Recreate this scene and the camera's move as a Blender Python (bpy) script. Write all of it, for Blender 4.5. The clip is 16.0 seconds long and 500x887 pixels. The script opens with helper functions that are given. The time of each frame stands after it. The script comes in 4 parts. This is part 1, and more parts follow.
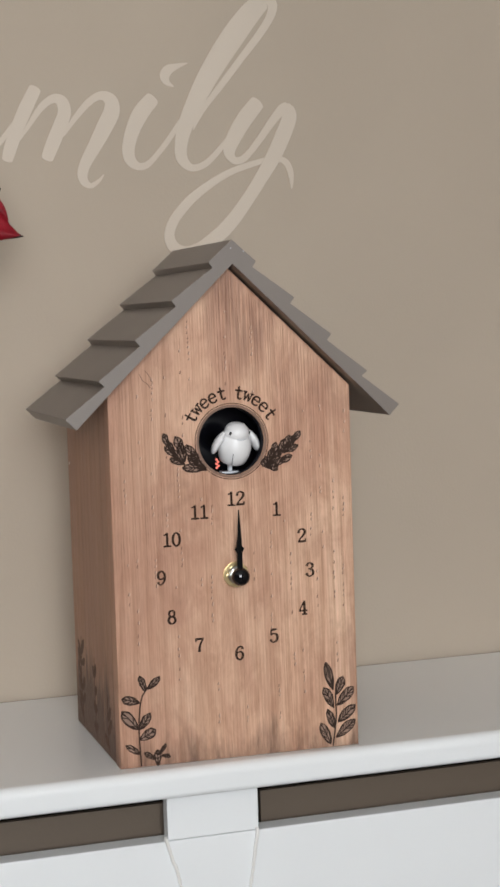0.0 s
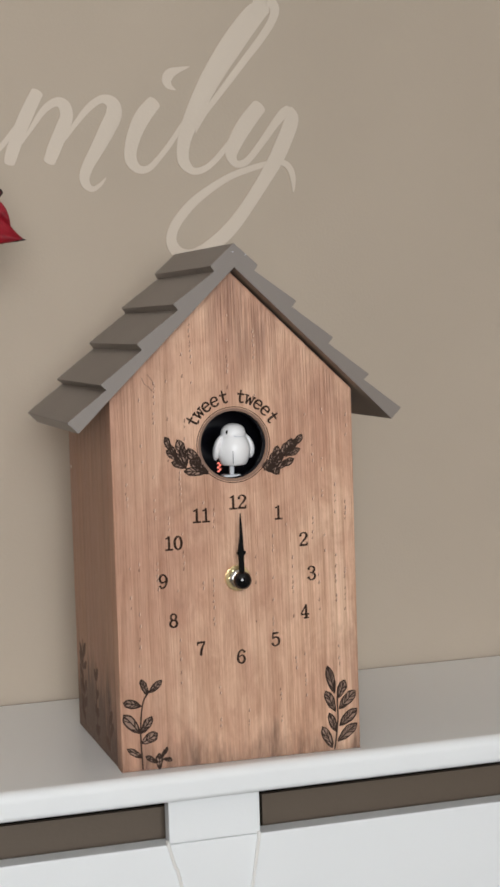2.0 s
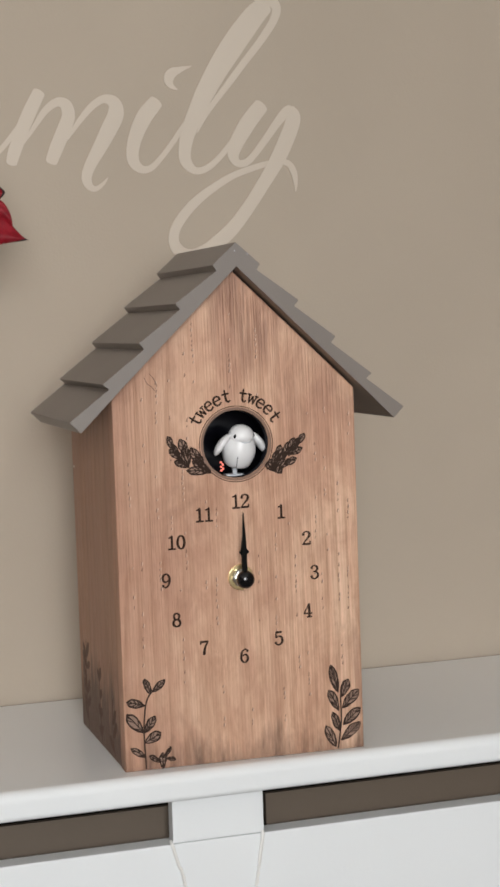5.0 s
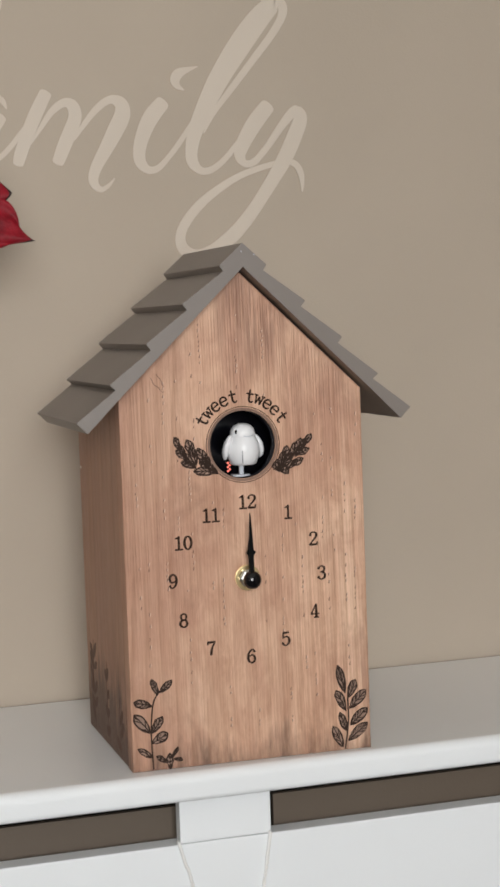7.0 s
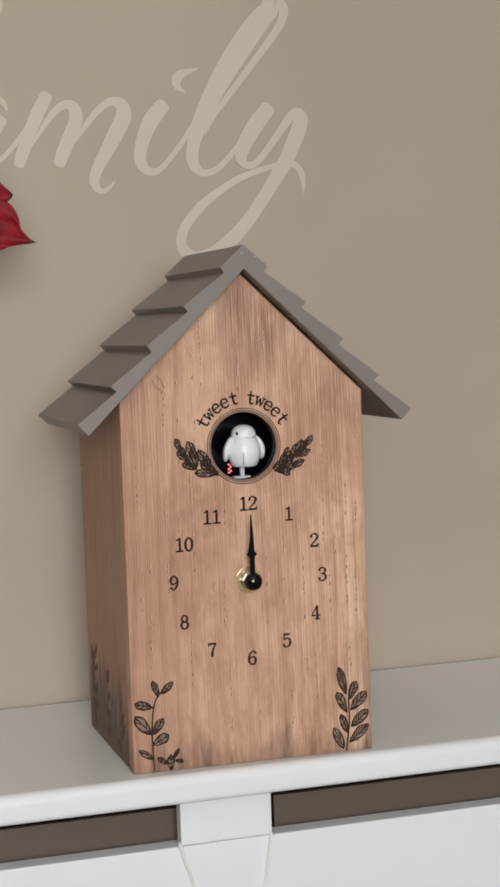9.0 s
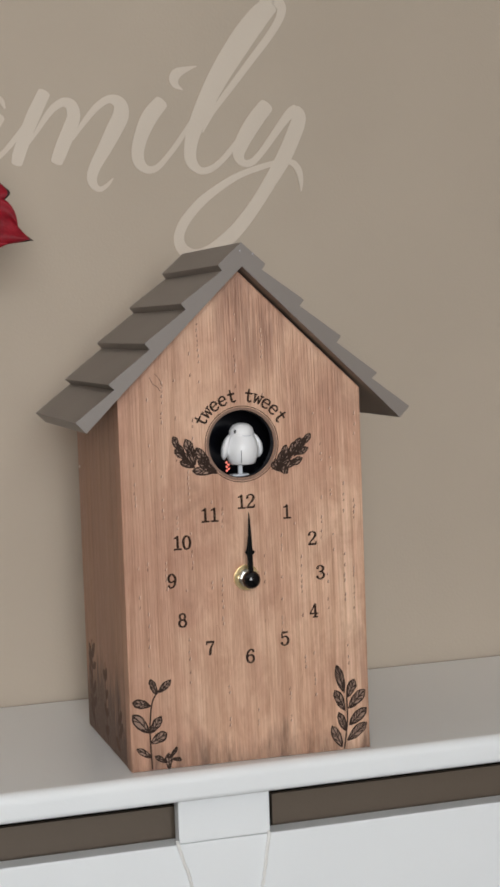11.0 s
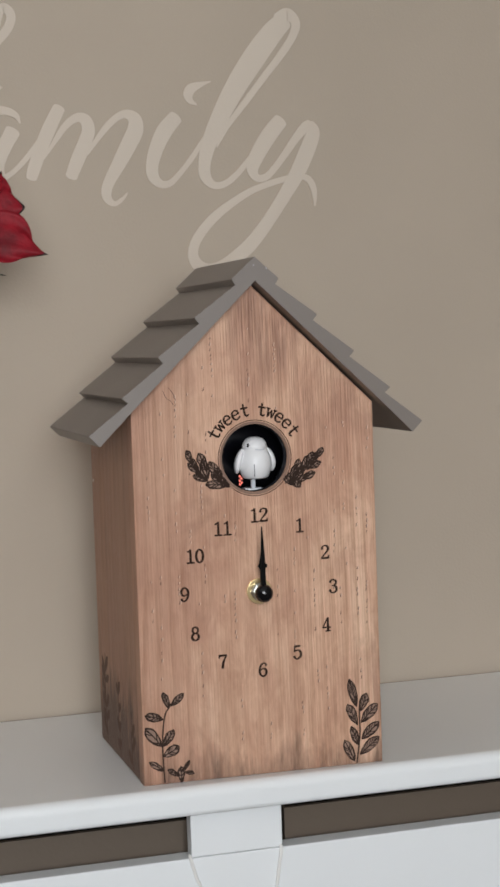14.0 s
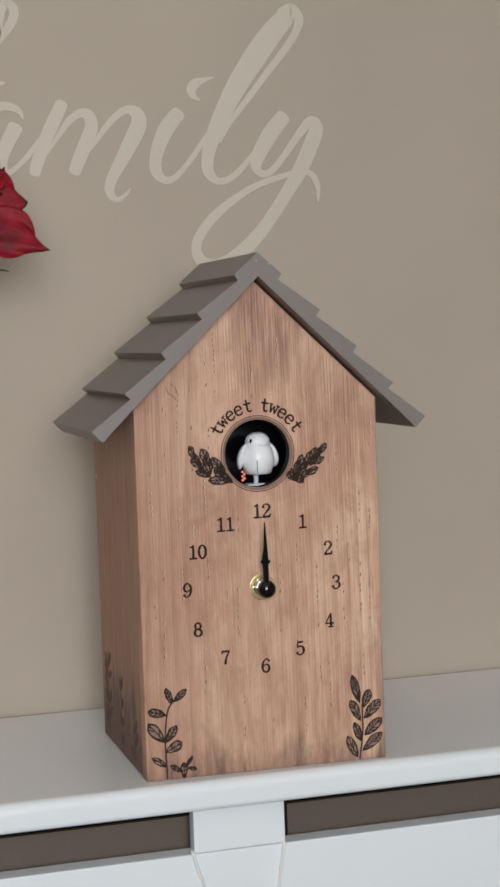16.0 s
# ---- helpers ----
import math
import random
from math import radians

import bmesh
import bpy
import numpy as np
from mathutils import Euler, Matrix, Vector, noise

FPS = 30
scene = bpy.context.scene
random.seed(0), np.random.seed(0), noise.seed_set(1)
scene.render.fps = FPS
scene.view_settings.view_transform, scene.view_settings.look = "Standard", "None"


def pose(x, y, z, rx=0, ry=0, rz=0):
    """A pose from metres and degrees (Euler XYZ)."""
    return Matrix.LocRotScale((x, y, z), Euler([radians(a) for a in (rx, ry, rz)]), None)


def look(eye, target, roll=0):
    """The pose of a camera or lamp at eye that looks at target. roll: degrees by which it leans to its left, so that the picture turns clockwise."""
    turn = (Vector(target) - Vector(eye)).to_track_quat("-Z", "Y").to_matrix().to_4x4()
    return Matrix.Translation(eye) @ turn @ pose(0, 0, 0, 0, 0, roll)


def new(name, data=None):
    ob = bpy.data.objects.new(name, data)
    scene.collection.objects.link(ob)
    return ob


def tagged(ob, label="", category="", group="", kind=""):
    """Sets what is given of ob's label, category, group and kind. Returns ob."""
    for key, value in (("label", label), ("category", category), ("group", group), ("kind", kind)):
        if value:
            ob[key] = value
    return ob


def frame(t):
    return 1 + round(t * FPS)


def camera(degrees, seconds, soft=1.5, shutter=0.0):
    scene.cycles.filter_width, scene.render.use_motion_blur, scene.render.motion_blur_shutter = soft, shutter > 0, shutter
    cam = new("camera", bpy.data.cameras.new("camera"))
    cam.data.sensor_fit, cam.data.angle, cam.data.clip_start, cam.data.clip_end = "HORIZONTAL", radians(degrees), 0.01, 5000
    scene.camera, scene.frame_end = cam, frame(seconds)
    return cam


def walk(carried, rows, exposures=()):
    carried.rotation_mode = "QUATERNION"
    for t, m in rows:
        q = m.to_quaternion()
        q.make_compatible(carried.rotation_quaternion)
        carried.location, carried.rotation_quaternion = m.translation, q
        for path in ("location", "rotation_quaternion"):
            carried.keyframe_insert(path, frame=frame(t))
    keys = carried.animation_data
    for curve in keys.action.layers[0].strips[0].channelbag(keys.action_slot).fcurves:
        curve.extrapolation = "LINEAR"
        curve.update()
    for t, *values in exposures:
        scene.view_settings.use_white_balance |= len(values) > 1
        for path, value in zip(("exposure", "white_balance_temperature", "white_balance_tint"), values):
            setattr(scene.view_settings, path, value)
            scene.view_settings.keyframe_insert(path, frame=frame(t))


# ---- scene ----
cam = camera(16.73, 16.0, soft=2.9)
ROWS = [
    (0.0, look((-0.3020, -1.3376, 1.1998), (0.0779, -0.2027, 1.1113), -1.807)),
    (0.5, look((-0.3030, -1.3373, 1.1996), (0.0777, -0.2027, 1.1118), -1.838)),
    (1.0, look((-0.3027, -1.3383, 1.2003), (0.0766, -0.2032, 1.1128), -1.871)),
    (1.5, look((-0.3023, -1.3372, 1.2002), (0.0765, -0.2019, 1.1136), -1.829)),
    (2.0, look((-0.3022, -1.3375, 1.2005), (0.0768, -0.2022, 1.1138), -1.774)),
    (2.5, look((-0.3024, -1.3377, 1.1998), (0.0771, -0.2025, 1.1136), -1.852)),
    (3.0, look((-0.3016, -1.3373, 1.1980), (0.0760, -0.2015, 1.1128), -1.836)),
    (3.5, look((-0.3016, -1.3376, 1.1992), (0.0759, -0.2017, 1.1134), -1.914)),
    (4.0, look((-0.3014, -1.3375, 1.1999), (0.0759, -0.2017, 1.1130), -1.914)),
    (6.5, look((-0.3016, -1.3382, 1.1984), (0.0709, -0.2006, 1.1138), -2.020)),
    (7.0, look((-0.3007, -1.3381, 1.2004), (0.0704, -0.2002, 1.1138), -2.027)),
    (7.5, look((-0.3015, -1.3370, 1.1986), (0.0701, -0.1992, 1.1135), -2.051)),
    (8.0, look((-0.3011, -1.3371, 1.1988), (0.0701, -0.1992, 1.1129), -2.058)),
    (8.5, look((-0.3010, -1.3379, 1.1998), (0.0700, -0.1999, 1.1143), -2.058)),
    (9.0, look((-0.3010, -1.3382, 1.2001), (0.0698, -0.2001, 1.1150), -2.021)),
    (11.5, look((-0.3004, -1.3368, 1.1989), (0.0719, -0.1993, 1.1132), -2.039)),
    (12.0, look((-0.2999, -1.3380, 1.1991), (0.0705, -0.1998, 1.1131), -2.066)),
    (12.5, look((-0.2996, -1.3389, 1.1986), (0.0697, -0.2001, 1.1157), -2.031)),
    (13.0, look((-0.3007, -1.3390, 1.1999), (0.0680, -0.1999, 1.1181), -2.015)),
    (13.5, look((-0.3006, -1.3399, 1.1989), (0.0671, -0.2003, 1.1204), -1.943)),
    (14.0, look((-0.3003, -1.3397, 1.1988), (0.0625, -0.1983, 1.1237), -1.950)),
    (14.5, look((-0.2999, -1.3404, 1.1986), (0.0616, -0.1985, 1.1258), -2.039)),
    (15.0, look((-0.2991, -1.3389, 1.1978), (0.0624, -0.1971, 1.1213), -1.915)),
    (15.5, look((-0.2998, -1.3382, 1.1977), (0.0623, -0.1969, 1.1184), -1.904)),
    (16.0, look((-0.2988, -1.3391, 1.1978), (0.0607, -0.1968, 1.1207), -1.950)),
]
walk(cam, ROWS, exposures=[(0.0, -0.02, 6430, 10), (4.0, -0.01, 6540, 10), (8.5, -0.03, 6530, 10), (11.5, -0.15, 6450, 10), (13.0, -0.16, 6380, 10), (16.0, -0.14, 6250, 9)])

# ---- light ----
XL, YB, ZC = -2.6, -3.2, 2.4   # the room: west wall, south wall, ceiling
TOP = 0.9            # height of the radiator cover's shelf
RIGHT_WALL = 0.95    # the wall round the corner
world = bpy.data.worlds.new("sky")
scene.world = world
world.use_nodes = True
wn = world.node_tree
sky = wn.nodes.new("ShaderNodeTexSky")
sky.sky_type = "NISHITA"
sky.sun_disc = False
sky.sun_elevation, sky.sun_rotation = radians(38), radians(200)
wn.links.new(sky.outputs["Color"], wn.nodes["Background"].inputs["Color"])
wn.nodes["Background"].inputs["Strength"].default_value = 0.12

# the window in the wall behind the camera
WIN = (-1.22, 0.03, 0.98, 2.18)    # x from, x to, z from, z to
lamp = bpy.data.lights.new("window_light", "AREA")
lamp.shape, lamp.size, lamp.size_y = "RECTANGLE", WIN[1] - WIN[0], WIN[3] - WIN[2]
lamp.energy, lamp.color = 71.5, (0.958, 0.97, 0.975)
lamp_ob = new("window_light", lamp)
lamp_ob.matrix_world = Matrix.Translation(((WIN[0] + WIN[1]) / 2, YB - 0.05, (WIN[2] + WIN[3]) / 2)) @ pose(0, 0, 0, 90, 0, 0)


# ---- materials ----
class Nodes:
    """A material under way: principled shader plus a few shorthands."""

    def __init__(self, name, colour, rough=0.5, metal=0.0, spec=0.5):
        self.m = bpy.data.materials.new(name)
        self.m.use_nodes = True
        self.t = self.m.node_tree
        self.b = self.t.nodes["Principled BSDF"]
        self.b.inputs["Base Color"].default_value = (*colour, 1)
        self.b.inputs["Roughness"].default_value = rough
        self.b.inputs["Metallic"].default_value = metal
        self.b.inputs["Specular IOR Level"].default_value = spec

    def node(self, kind, **values):
        n = self.t.nodes.new(kind)
        for k, v in values.items():
            n.inputs[k.replace("_", " ")].default_value = v
        return n

    def link(self, a, b):
        self.t.links.new(a, b)

    def coords(self, scale):
        c = self.t.nodes.new("ShaderNodeTexCoord")
        m = self.node("ShaderNodeMapping")
        m.inputs["Scale"].default_value = scale
        self.link(c.outputs["Object"], m.inputs["Vector"])
        return m.outputs["Vector"]

    def noise(self, scale, vec, detail=4.0, rough=0.55, dist=0.0):
        n = self.node("ShaderNodeTexNoise", Scale=scale, Detail=detail, Roughness=rough, Distortion=dist)
        self.link(vec, n.inputs["Vector"])
        return n.outputs["Fac"]

    def ramp(self, fac, stops):
        r = self.t.nodes.new("ShaderNodeValToRGB")
        e = r.color_ramp.elements
        while len(e) < len(stops):
            e.new(0.5)
        for el, (p, c) in zip(e, stops):
            el.position, el.color = p, (*c, 1) if len(c) == 3 else c
        self.link(fac, r.inputs["Fac"])
        return r.outputs["Color"]

    def mix(self, a, b, fac, mode="MIX"):
        n = self.t.nodes.new("ShaderNodeMix")
        n.data_type, n.blend_type = "RGBA", mode
        if isinstance(fac, float):
            n.inputs["Factor"].default_value = fac
        else:
            self.link(fac, n.inputs["Factor"])
        for s, v in ((6, a), (7, b)):
            if isinstance(v, tuple):
                n.inputs[s].default_value = (*v, 1)
            else:
                self.link(v, n.inputs[s])
        return n.outputs[2]

    def colour(self, out):
        self.link(out, self.b.inputs["Base Color"])

    def bump(self, height, strength, distance):
        n = self.node("ShaderNodeBump", Strength=strength, Distance=distance)
        self.link(height, n.inputs["Height"])
        self.link(n.outputs["Normal"], self.b.inputs["Normal"])


def grey(v):
    return (v, v, v)


def painted(name, colour, rough, vary=0.06, bump=0.0003, spec=0.5):
    """Paint with faint mottling, roller stipple and uneven gloss."""
    n = Nodes(name, colour, rough, spec=spec)
    v = n.coords((1, 1, 1))
    big = n.noise(3.0, v, 3)
    fine = n.noise(420, v, 2)
    lo = tuple(c * (1 - vary) for c in colour)
    hi = tuple(min(1, c * (1 + vary)) for c in colour)
    n.colour(n.ramp(big, [(0.3, lo), (0.7, hi)]))
    n.link(n.ramp(n.noise(14, v, 4), [(0.3, grey(rough * 0.95)), (0.7, grey(min(1, rough * 1.05)))]), n.b.inputs["Roughness"])
    n.bump(fine, 0.35, bump)
    return n.m


def pine(name, lift=0.0, tone=1.0):
    """Stained, brushed softwood: a tall flame of year rings, ribbed upright grain, cloudy stain, scorched foot."""
    n = Nodes(name, (0.4, 0.22, 0.13), 0.5, spec=0.35)
    tc = n.t.nodes.new("ShaderNodeTexCoord")
    sep = n.t.nodes.new("ShaderNodeSeparateXYZ")
    n.link(tc.outputs["Object"], sep.inputs[0])

    # a tone below 1 puts shade into the board's colours
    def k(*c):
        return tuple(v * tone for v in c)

    # year rings: a long narrow flame about a line low on the board
    mp = n.node("ShaderNodeMapping")
    mp.inputs["Location"].default_value = (0.020, 0.03, -0.0040)
    mp.inputs["Scale"].default_value = (1, 0.7, 0.11)
    n.link(tc.outputs["Object"], mp.inputs["Vector"])
    ring = n.node("ShaderNodeTexWave", Scale=40.0, Distortion=8.0, Detail=3.0, Detail_Scale=0.7, Detail_Roughness=0.6)
    ring.wave_type, ring.rings_direction, ring.wave_profile = "RINGS", "SPHERICAL", "SAW"
    n.link(mp.outputs["Vector"], ring.inputs["Vector"])
    rings = ring.outputs["Fac"]
    # ribs of hard grain, a couple of millimetres apart
    mr = n.node("ShaderNodeMapping")
    mr.inputs["Scale"].default_value = (1, 1, 0.018)
    n.link(tc.outputs["Object"], mr.inputs["Vector"])
    rib = n.node("ShaderNodeTexWave", Scale=270.0, Distortion=9.0, Detail=4.0, Detail_Scale=0.8, Detail_Roughness=0.62)
    rib.wave_type, rib.bands_direction, rib.wave_profile = "BANDS", "DIAGONAL", "SIN"
    n.link(mr.outputs["Vector"], rib.inputs["Vector"])
    ribs = rib.outputs["Fac"]
    broad = n.noise(22, n.coords((1, 1, 0.25)), 4, 0.6, 1.0)
    cloud = n.noise(17, n.coords((1, 1, 0.7)), 5, 0.65, 0.8)
    lines = n.noise(620, n.coords((1, 1, 0.02)), 4, 0.65, 0.3)
    hairs = n.noise(1500, n.coords((1, 1, 0.045)), 2, 0.6)
    mottle = n.noise(110, n.coords((1, 1, 0.28)), 5, 0.7, 0.8)
    wood = n.ramp(broad, [(0.30, k(0.505, 0.290, 0.196)), (0.5, k(0.640, 0.408, 0.288)), (0.70, k(0.735, 0.512, 0.378))])
    wood = n.mix(wood, k(0.44, 0.232, 0.163), n.ramp(cloud, [(0.45, grey(0)), (0.70, grey(0.6))]))
    # darker, redder tone towards one edge of the board
    edge_tone = n.t.nodes.new("ShaderNodeMapRange")
    edge_tone.inputs["From Min"].default_value, edge_tone.inputs["From Max"].default_value = -0.015, -0.080
    edge_tone.inputs["To Min"].default_value, edge_tone.inputs["To Max"].default_value = 0.0, 0.62
    n.link(sep.outputs["X"], edge_tone.inputs["Value"])
    wood = n.mix(wood, k(0.385, 0.196, 0.132), n.mix(edge_tone.outputs["Result"], n.ramp(mottle, [(0.3, grey(0.55)), (0.6, grey(1.0))]), 1.0, "MULTIPLY"))
    wood = n.mix(wood, n.ramp(rings, [(0.0, (1.06, 1.05, 1.04)), (0.55, (1.0, 0.99, 0.98)), (0.88, (0.83, 0.77, 0.72)), (1.0, (0.98, 0.96, 0.94))]), n.ramp(n.noise(24, n.coords((1, 1, 0.22)), 3, 0.6, 0.6), [(0.36, grey(0.25)), (0.62, grey(1.0))]), "MULTIPLY")
    # the ribs stand out most on the half away from the flame
    away = n.t.nodes.new("ShaderNodeMapRange")
    away.inputs["From Min"].default_value, away.inputs["From Max"].default_value = -0.03, 0.05
    away.inputs["To Min"].default_value, away.inputs["To Max"].default_value = 0.0, 0.34
    n.link(sep.outputs["X"], away.inputs["Value"])
    wood = n.mix(wood, n.ramp(ribs, [(0.05, (0.78, 0.70, 0.64)), (0.5, (1.02, 1.01, 1.0)), (0.9, (1.10, 1.10, 1.08))]), away.outputs["Result"], "MULTIPLY")
    wood = n.mix(wood, n.ramp(lines, [(0.30, (0.87, 0.82, 0.78)), (0.54, (1.02, 1.02, 1.02))]), n.ramp(n.noise(38, n.coords((1, 1, 0.3)), 3, 0.6, 0.4), [(0.34, grey(0.3)), (0.64, grey(1.0))]), "MULTIPLY")
    wood = n.mix(wood, n.ramp(hairs, [(0.3, (0.86, 0.83, 0.80)), (0.6, (1.05, 1.05, 1.05))]), 0.22, "MULTIPLY")
    wood = n.mix(wood, n.ramp(mottle, [(0.32, (0.82, 0.76, 0.72)), (0.62, (1.07, 1.07, 1.06))]), 0.9, "MULTIPLY")
    # smoky smudges
    stain = n.ramp(n.noise(19, n.coords((1, 1, 0.55)), 5, 0.65, 1.2), [(0.55, grey(0)), (0.76, grey(0.45))])
    wood = n.mix(wood, k(0.21, 0.105, 0.070), stain)
    # dark streaks that fan out in the gable's tip
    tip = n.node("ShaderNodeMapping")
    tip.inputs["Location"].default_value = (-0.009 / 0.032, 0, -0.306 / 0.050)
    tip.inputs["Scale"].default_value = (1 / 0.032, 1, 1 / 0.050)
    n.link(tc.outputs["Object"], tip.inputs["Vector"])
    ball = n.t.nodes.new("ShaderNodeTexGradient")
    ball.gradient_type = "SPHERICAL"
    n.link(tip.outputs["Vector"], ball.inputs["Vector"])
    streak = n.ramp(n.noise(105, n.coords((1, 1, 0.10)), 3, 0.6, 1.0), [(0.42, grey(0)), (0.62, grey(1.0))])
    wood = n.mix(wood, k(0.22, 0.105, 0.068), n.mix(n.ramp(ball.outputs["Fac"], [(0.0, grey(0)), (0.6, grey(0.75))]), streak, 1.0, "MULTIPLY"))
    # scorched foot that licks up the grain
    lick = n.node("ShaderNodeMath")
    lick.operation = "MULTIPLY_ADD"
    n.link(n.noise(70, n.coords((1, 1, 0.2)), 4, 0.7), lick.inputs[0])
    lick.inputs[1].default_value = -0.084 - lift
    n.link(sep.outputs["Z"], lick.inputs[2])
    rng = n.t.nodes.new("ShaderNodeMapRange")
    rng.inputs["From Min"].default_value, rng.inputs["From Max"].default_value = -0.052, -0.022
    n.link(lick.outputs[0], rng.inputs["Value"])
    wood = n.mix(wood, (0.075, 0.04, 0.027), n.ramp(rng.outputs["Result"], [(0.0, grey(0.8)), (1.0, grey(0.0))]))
    n.colour(wood)
    n.bump(n.mix(n.mix(lines, rings, 0.35), n.mix(mottle, ribs, 0.3), 0.4), 0.9, 0.0011)
    n.link(n.ramp(broad, [(0.3, grey(0.42)), (0.7, grey(0.58))]), n.b.inputs["Roughness"])
    return n.m


WALL = painted("taupe_wall_paint", (0.45, 0.381, 0.307), 0.75, 0.05, 0.0004, 0.25)
# for walls out of view, dark so that they bounce little light
UNSEEN_DARK = painted("unseen_wall_dark_brown", (0.17, 0.135, 0.105), 0.8, 0.06)
DECAL = painted("pale_lettering_paint", (0.595, 0.52, 0.438), 0.6, 0.04, 0.0003, 0.3)
WHITE = painted("white_satin_paint", (0.845, 0.868, 0.88), 0.17, 0.015, 0.0002)
CEIL = painted("white_ceiling_paint", (0.82, 0.81, 0.78), 0.8, 0.02)
# floor out of view, kept dark so that little light bounces up
CARPET = painted("brown_carpet", (0.10, 0.08, 0.062), 0.95, 0.15, 0.004)
BROWN = painted("brown_backing", (0.112, 0.084, 0.060), 0.6, 0.05)
# colour of the shadow painted into the gap behind the shelf
GAP_SHADOW = painted("gap_shadow_brown", (0.10, 0.075, 0.052), 0.8, 0.3, spec=0.1)
# near-black that stands for the darkness inside the cover
INNER_SHADE = painted("inner_shade_black", (0.012, 0.010, 0.009), 0.8, 0.2, spec=0.1)
ROOF = painted("grey_brown_roof_paint", (0.20, 0.173, 0.155), 0.42, 0.09, 0.00012)
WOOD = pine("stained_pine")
# the same pine for the sides, their shade put in as 0.80 tone
WOOD_SHADED = pine("stained_pine_shaded", 0.080, 0.80)
SCORCH = painted("light_scorch", (0.30, 0.19, 0.142), 0.7, 0.35)
PORE = painted("dark_pore", (0.20, 0.105, 0.070), 0.7, 0.25)
# painted highlight for the light caught on a pore's edge
PORE_GLINT = painted("pore_highlight", (0.68, 0.475, 0.355), 0.6, 0.1)
SIDE_BURN = painted("faded_engraving", (0.13, 0.07, 0.047), 0.75, 0.4)
BURN = painted("burnt_engraving", (0.042, 0.026, 0.020), 0.8, 0.25, spec=0.1)
INK = painted("dark_brown_print", (0.032, 0.017, 0.012), 0.8, 0.35, spec=0.1)
RIM = painted("scorched_rim", (0.24, 0.14, 0.098), 0.6, 0.35)
BLACK = Nodes("black_lacquer", (0.004, 0.004, 0.005), 0.07).m
HANDS_PAINT = Nodes("black_satin_metal", (0.003, 0.003, 0.003), 0.5, spec=0.08).m
GLOSS = Nodes("glossy_black_plastic", (0.005, 0.005, 0.008), 0.34, spec=0.35).m
BRASS = Nodes("polished_brass", (0.88, 0.70, 0.38), 0.30, 1.0).m
STEEL = Nodes("steel", (0.80, 0.79, 0.76), 0.32, 1.0).m
PLASTIC = painted("white_plastic", (0.82, 0.82, 0.83), 0.32, 0.02, 0.0001)
PALE = painted("pale_grey_plastic", (0.55, 0.58, 0.62), 0.35, 0.04)
SEAM = painted("grey_seam", (0.22, 0.22, 0.24), 0.5, 0.1)
CORD = painted("white_cotton_cord", (0.86, 0.85, 0.82), 0.9, 0.1, 0.0005)
LEDM = Nodes("red_led", (0.6, 0.05, 0.04), 0.3)
LEDM.b.inputs["Emission Color"].default_value = (1.0, 0.30, 0.22, 1)
LEDM.b.inputs["Emission Strength"].default_value = 0.9
LEDM = LEDM.m


def petal_material():
    n = Nodes("red_fabric_petal", (0.3, 0.008, 0.02), 0.6, spec=0.3)
    v = n.coords((1, 1, 1))
    c = n.ramp(n.noise(60, v, 4, 0.6), [(0.3, (0.085, 0.002, 0.006)), (0.55, (0.24, 0.004, 0.013)), (0.8, (0.36, 0.009, 0.022))])
    n.colour(c)
    n.bump(n.noise(120, v, 5, 0.6), 0.5, 0.002)
    return n.m


PETAL = petal_material()
DARKEDGE = painted("dark_petal_edge", (0.03, 0.012, 0.012), 0.7, 0.2)
STEM = painted("dark_green_stem", (0.02, 0.03, 0.018), 0.6, 0.2)


# ---- building helpers ----
def mesh_of(name, bm, material, smooth=False):
    me = bpy.data.meshes.new(name)
    bmesh.ops.recalc_face_normals(bm, faces=bm.faces)
    bm.to_mesh(me)
    bm.free()
    for m in material if isinstance(material, (list, tuple)) else [material]:
        me.materials.append(m)
    if smooth:
        for p in me.polygons:
            p.use_smooth = True
    return me


def part(name, bm, material, parent=None, label="", smooth=False):
    ob = new(name, mesh_of(name, bm, material, smooth))
    ob.parent = parent
    if label:
        tagged(ob, label)
    return ob


def soften(ob, width, segments=2):
    m = ob.modifiers.new("bevel", "BEVEL")
    m.width, m.segments, m.limit_method, m.angle_limit = width, segments, "ANGLE", radians(35)
    m.harden_normals = False
    return ob


def box(x0, x1, y0, y1, z0, z1, bm=None):
    bm = bm or bmesh.new()
    r = bmesh.ops.create_cube(bm, size=1)
    bmesh.ops.transform(bm, verts=r["verts"], matrix=Matrix.Translation(((x0 + x1) / 2, (y0 + y1) / 2, (z0 + z1) / 2)) @ Matrix.Diagonal((x1 - x0, y1 - y0, z1 - z0, 1)))
    return bm


def prism_y(points, y0, y1, bm=None):
    """A polygon of (x, z) pushed from y0 to y1."""
    bm = bm or bmesh.new()
    a = [bm.verts.new((x, y0, z)) for x, z in points]
    b = [bm.verts.new((x, y1, z)) for x, z in points]
    bm.faces.new(a)
    bm.faces.new(b[::-1])
    for i in range(len(a)):
        j = (i + 1) % len(a)
        bm.faces.new((a[i], b[i], b[j], a[j]))
    return bm


def prism_x(points, x0, x1):
    """A polygon of (y, z) pushed from x0 to x1."""
    bm = prism_y(points, x0, x1)
    for v in bm.verts:
        v.co = (v.co.y, v.co.x, v.co.z)
    return bm


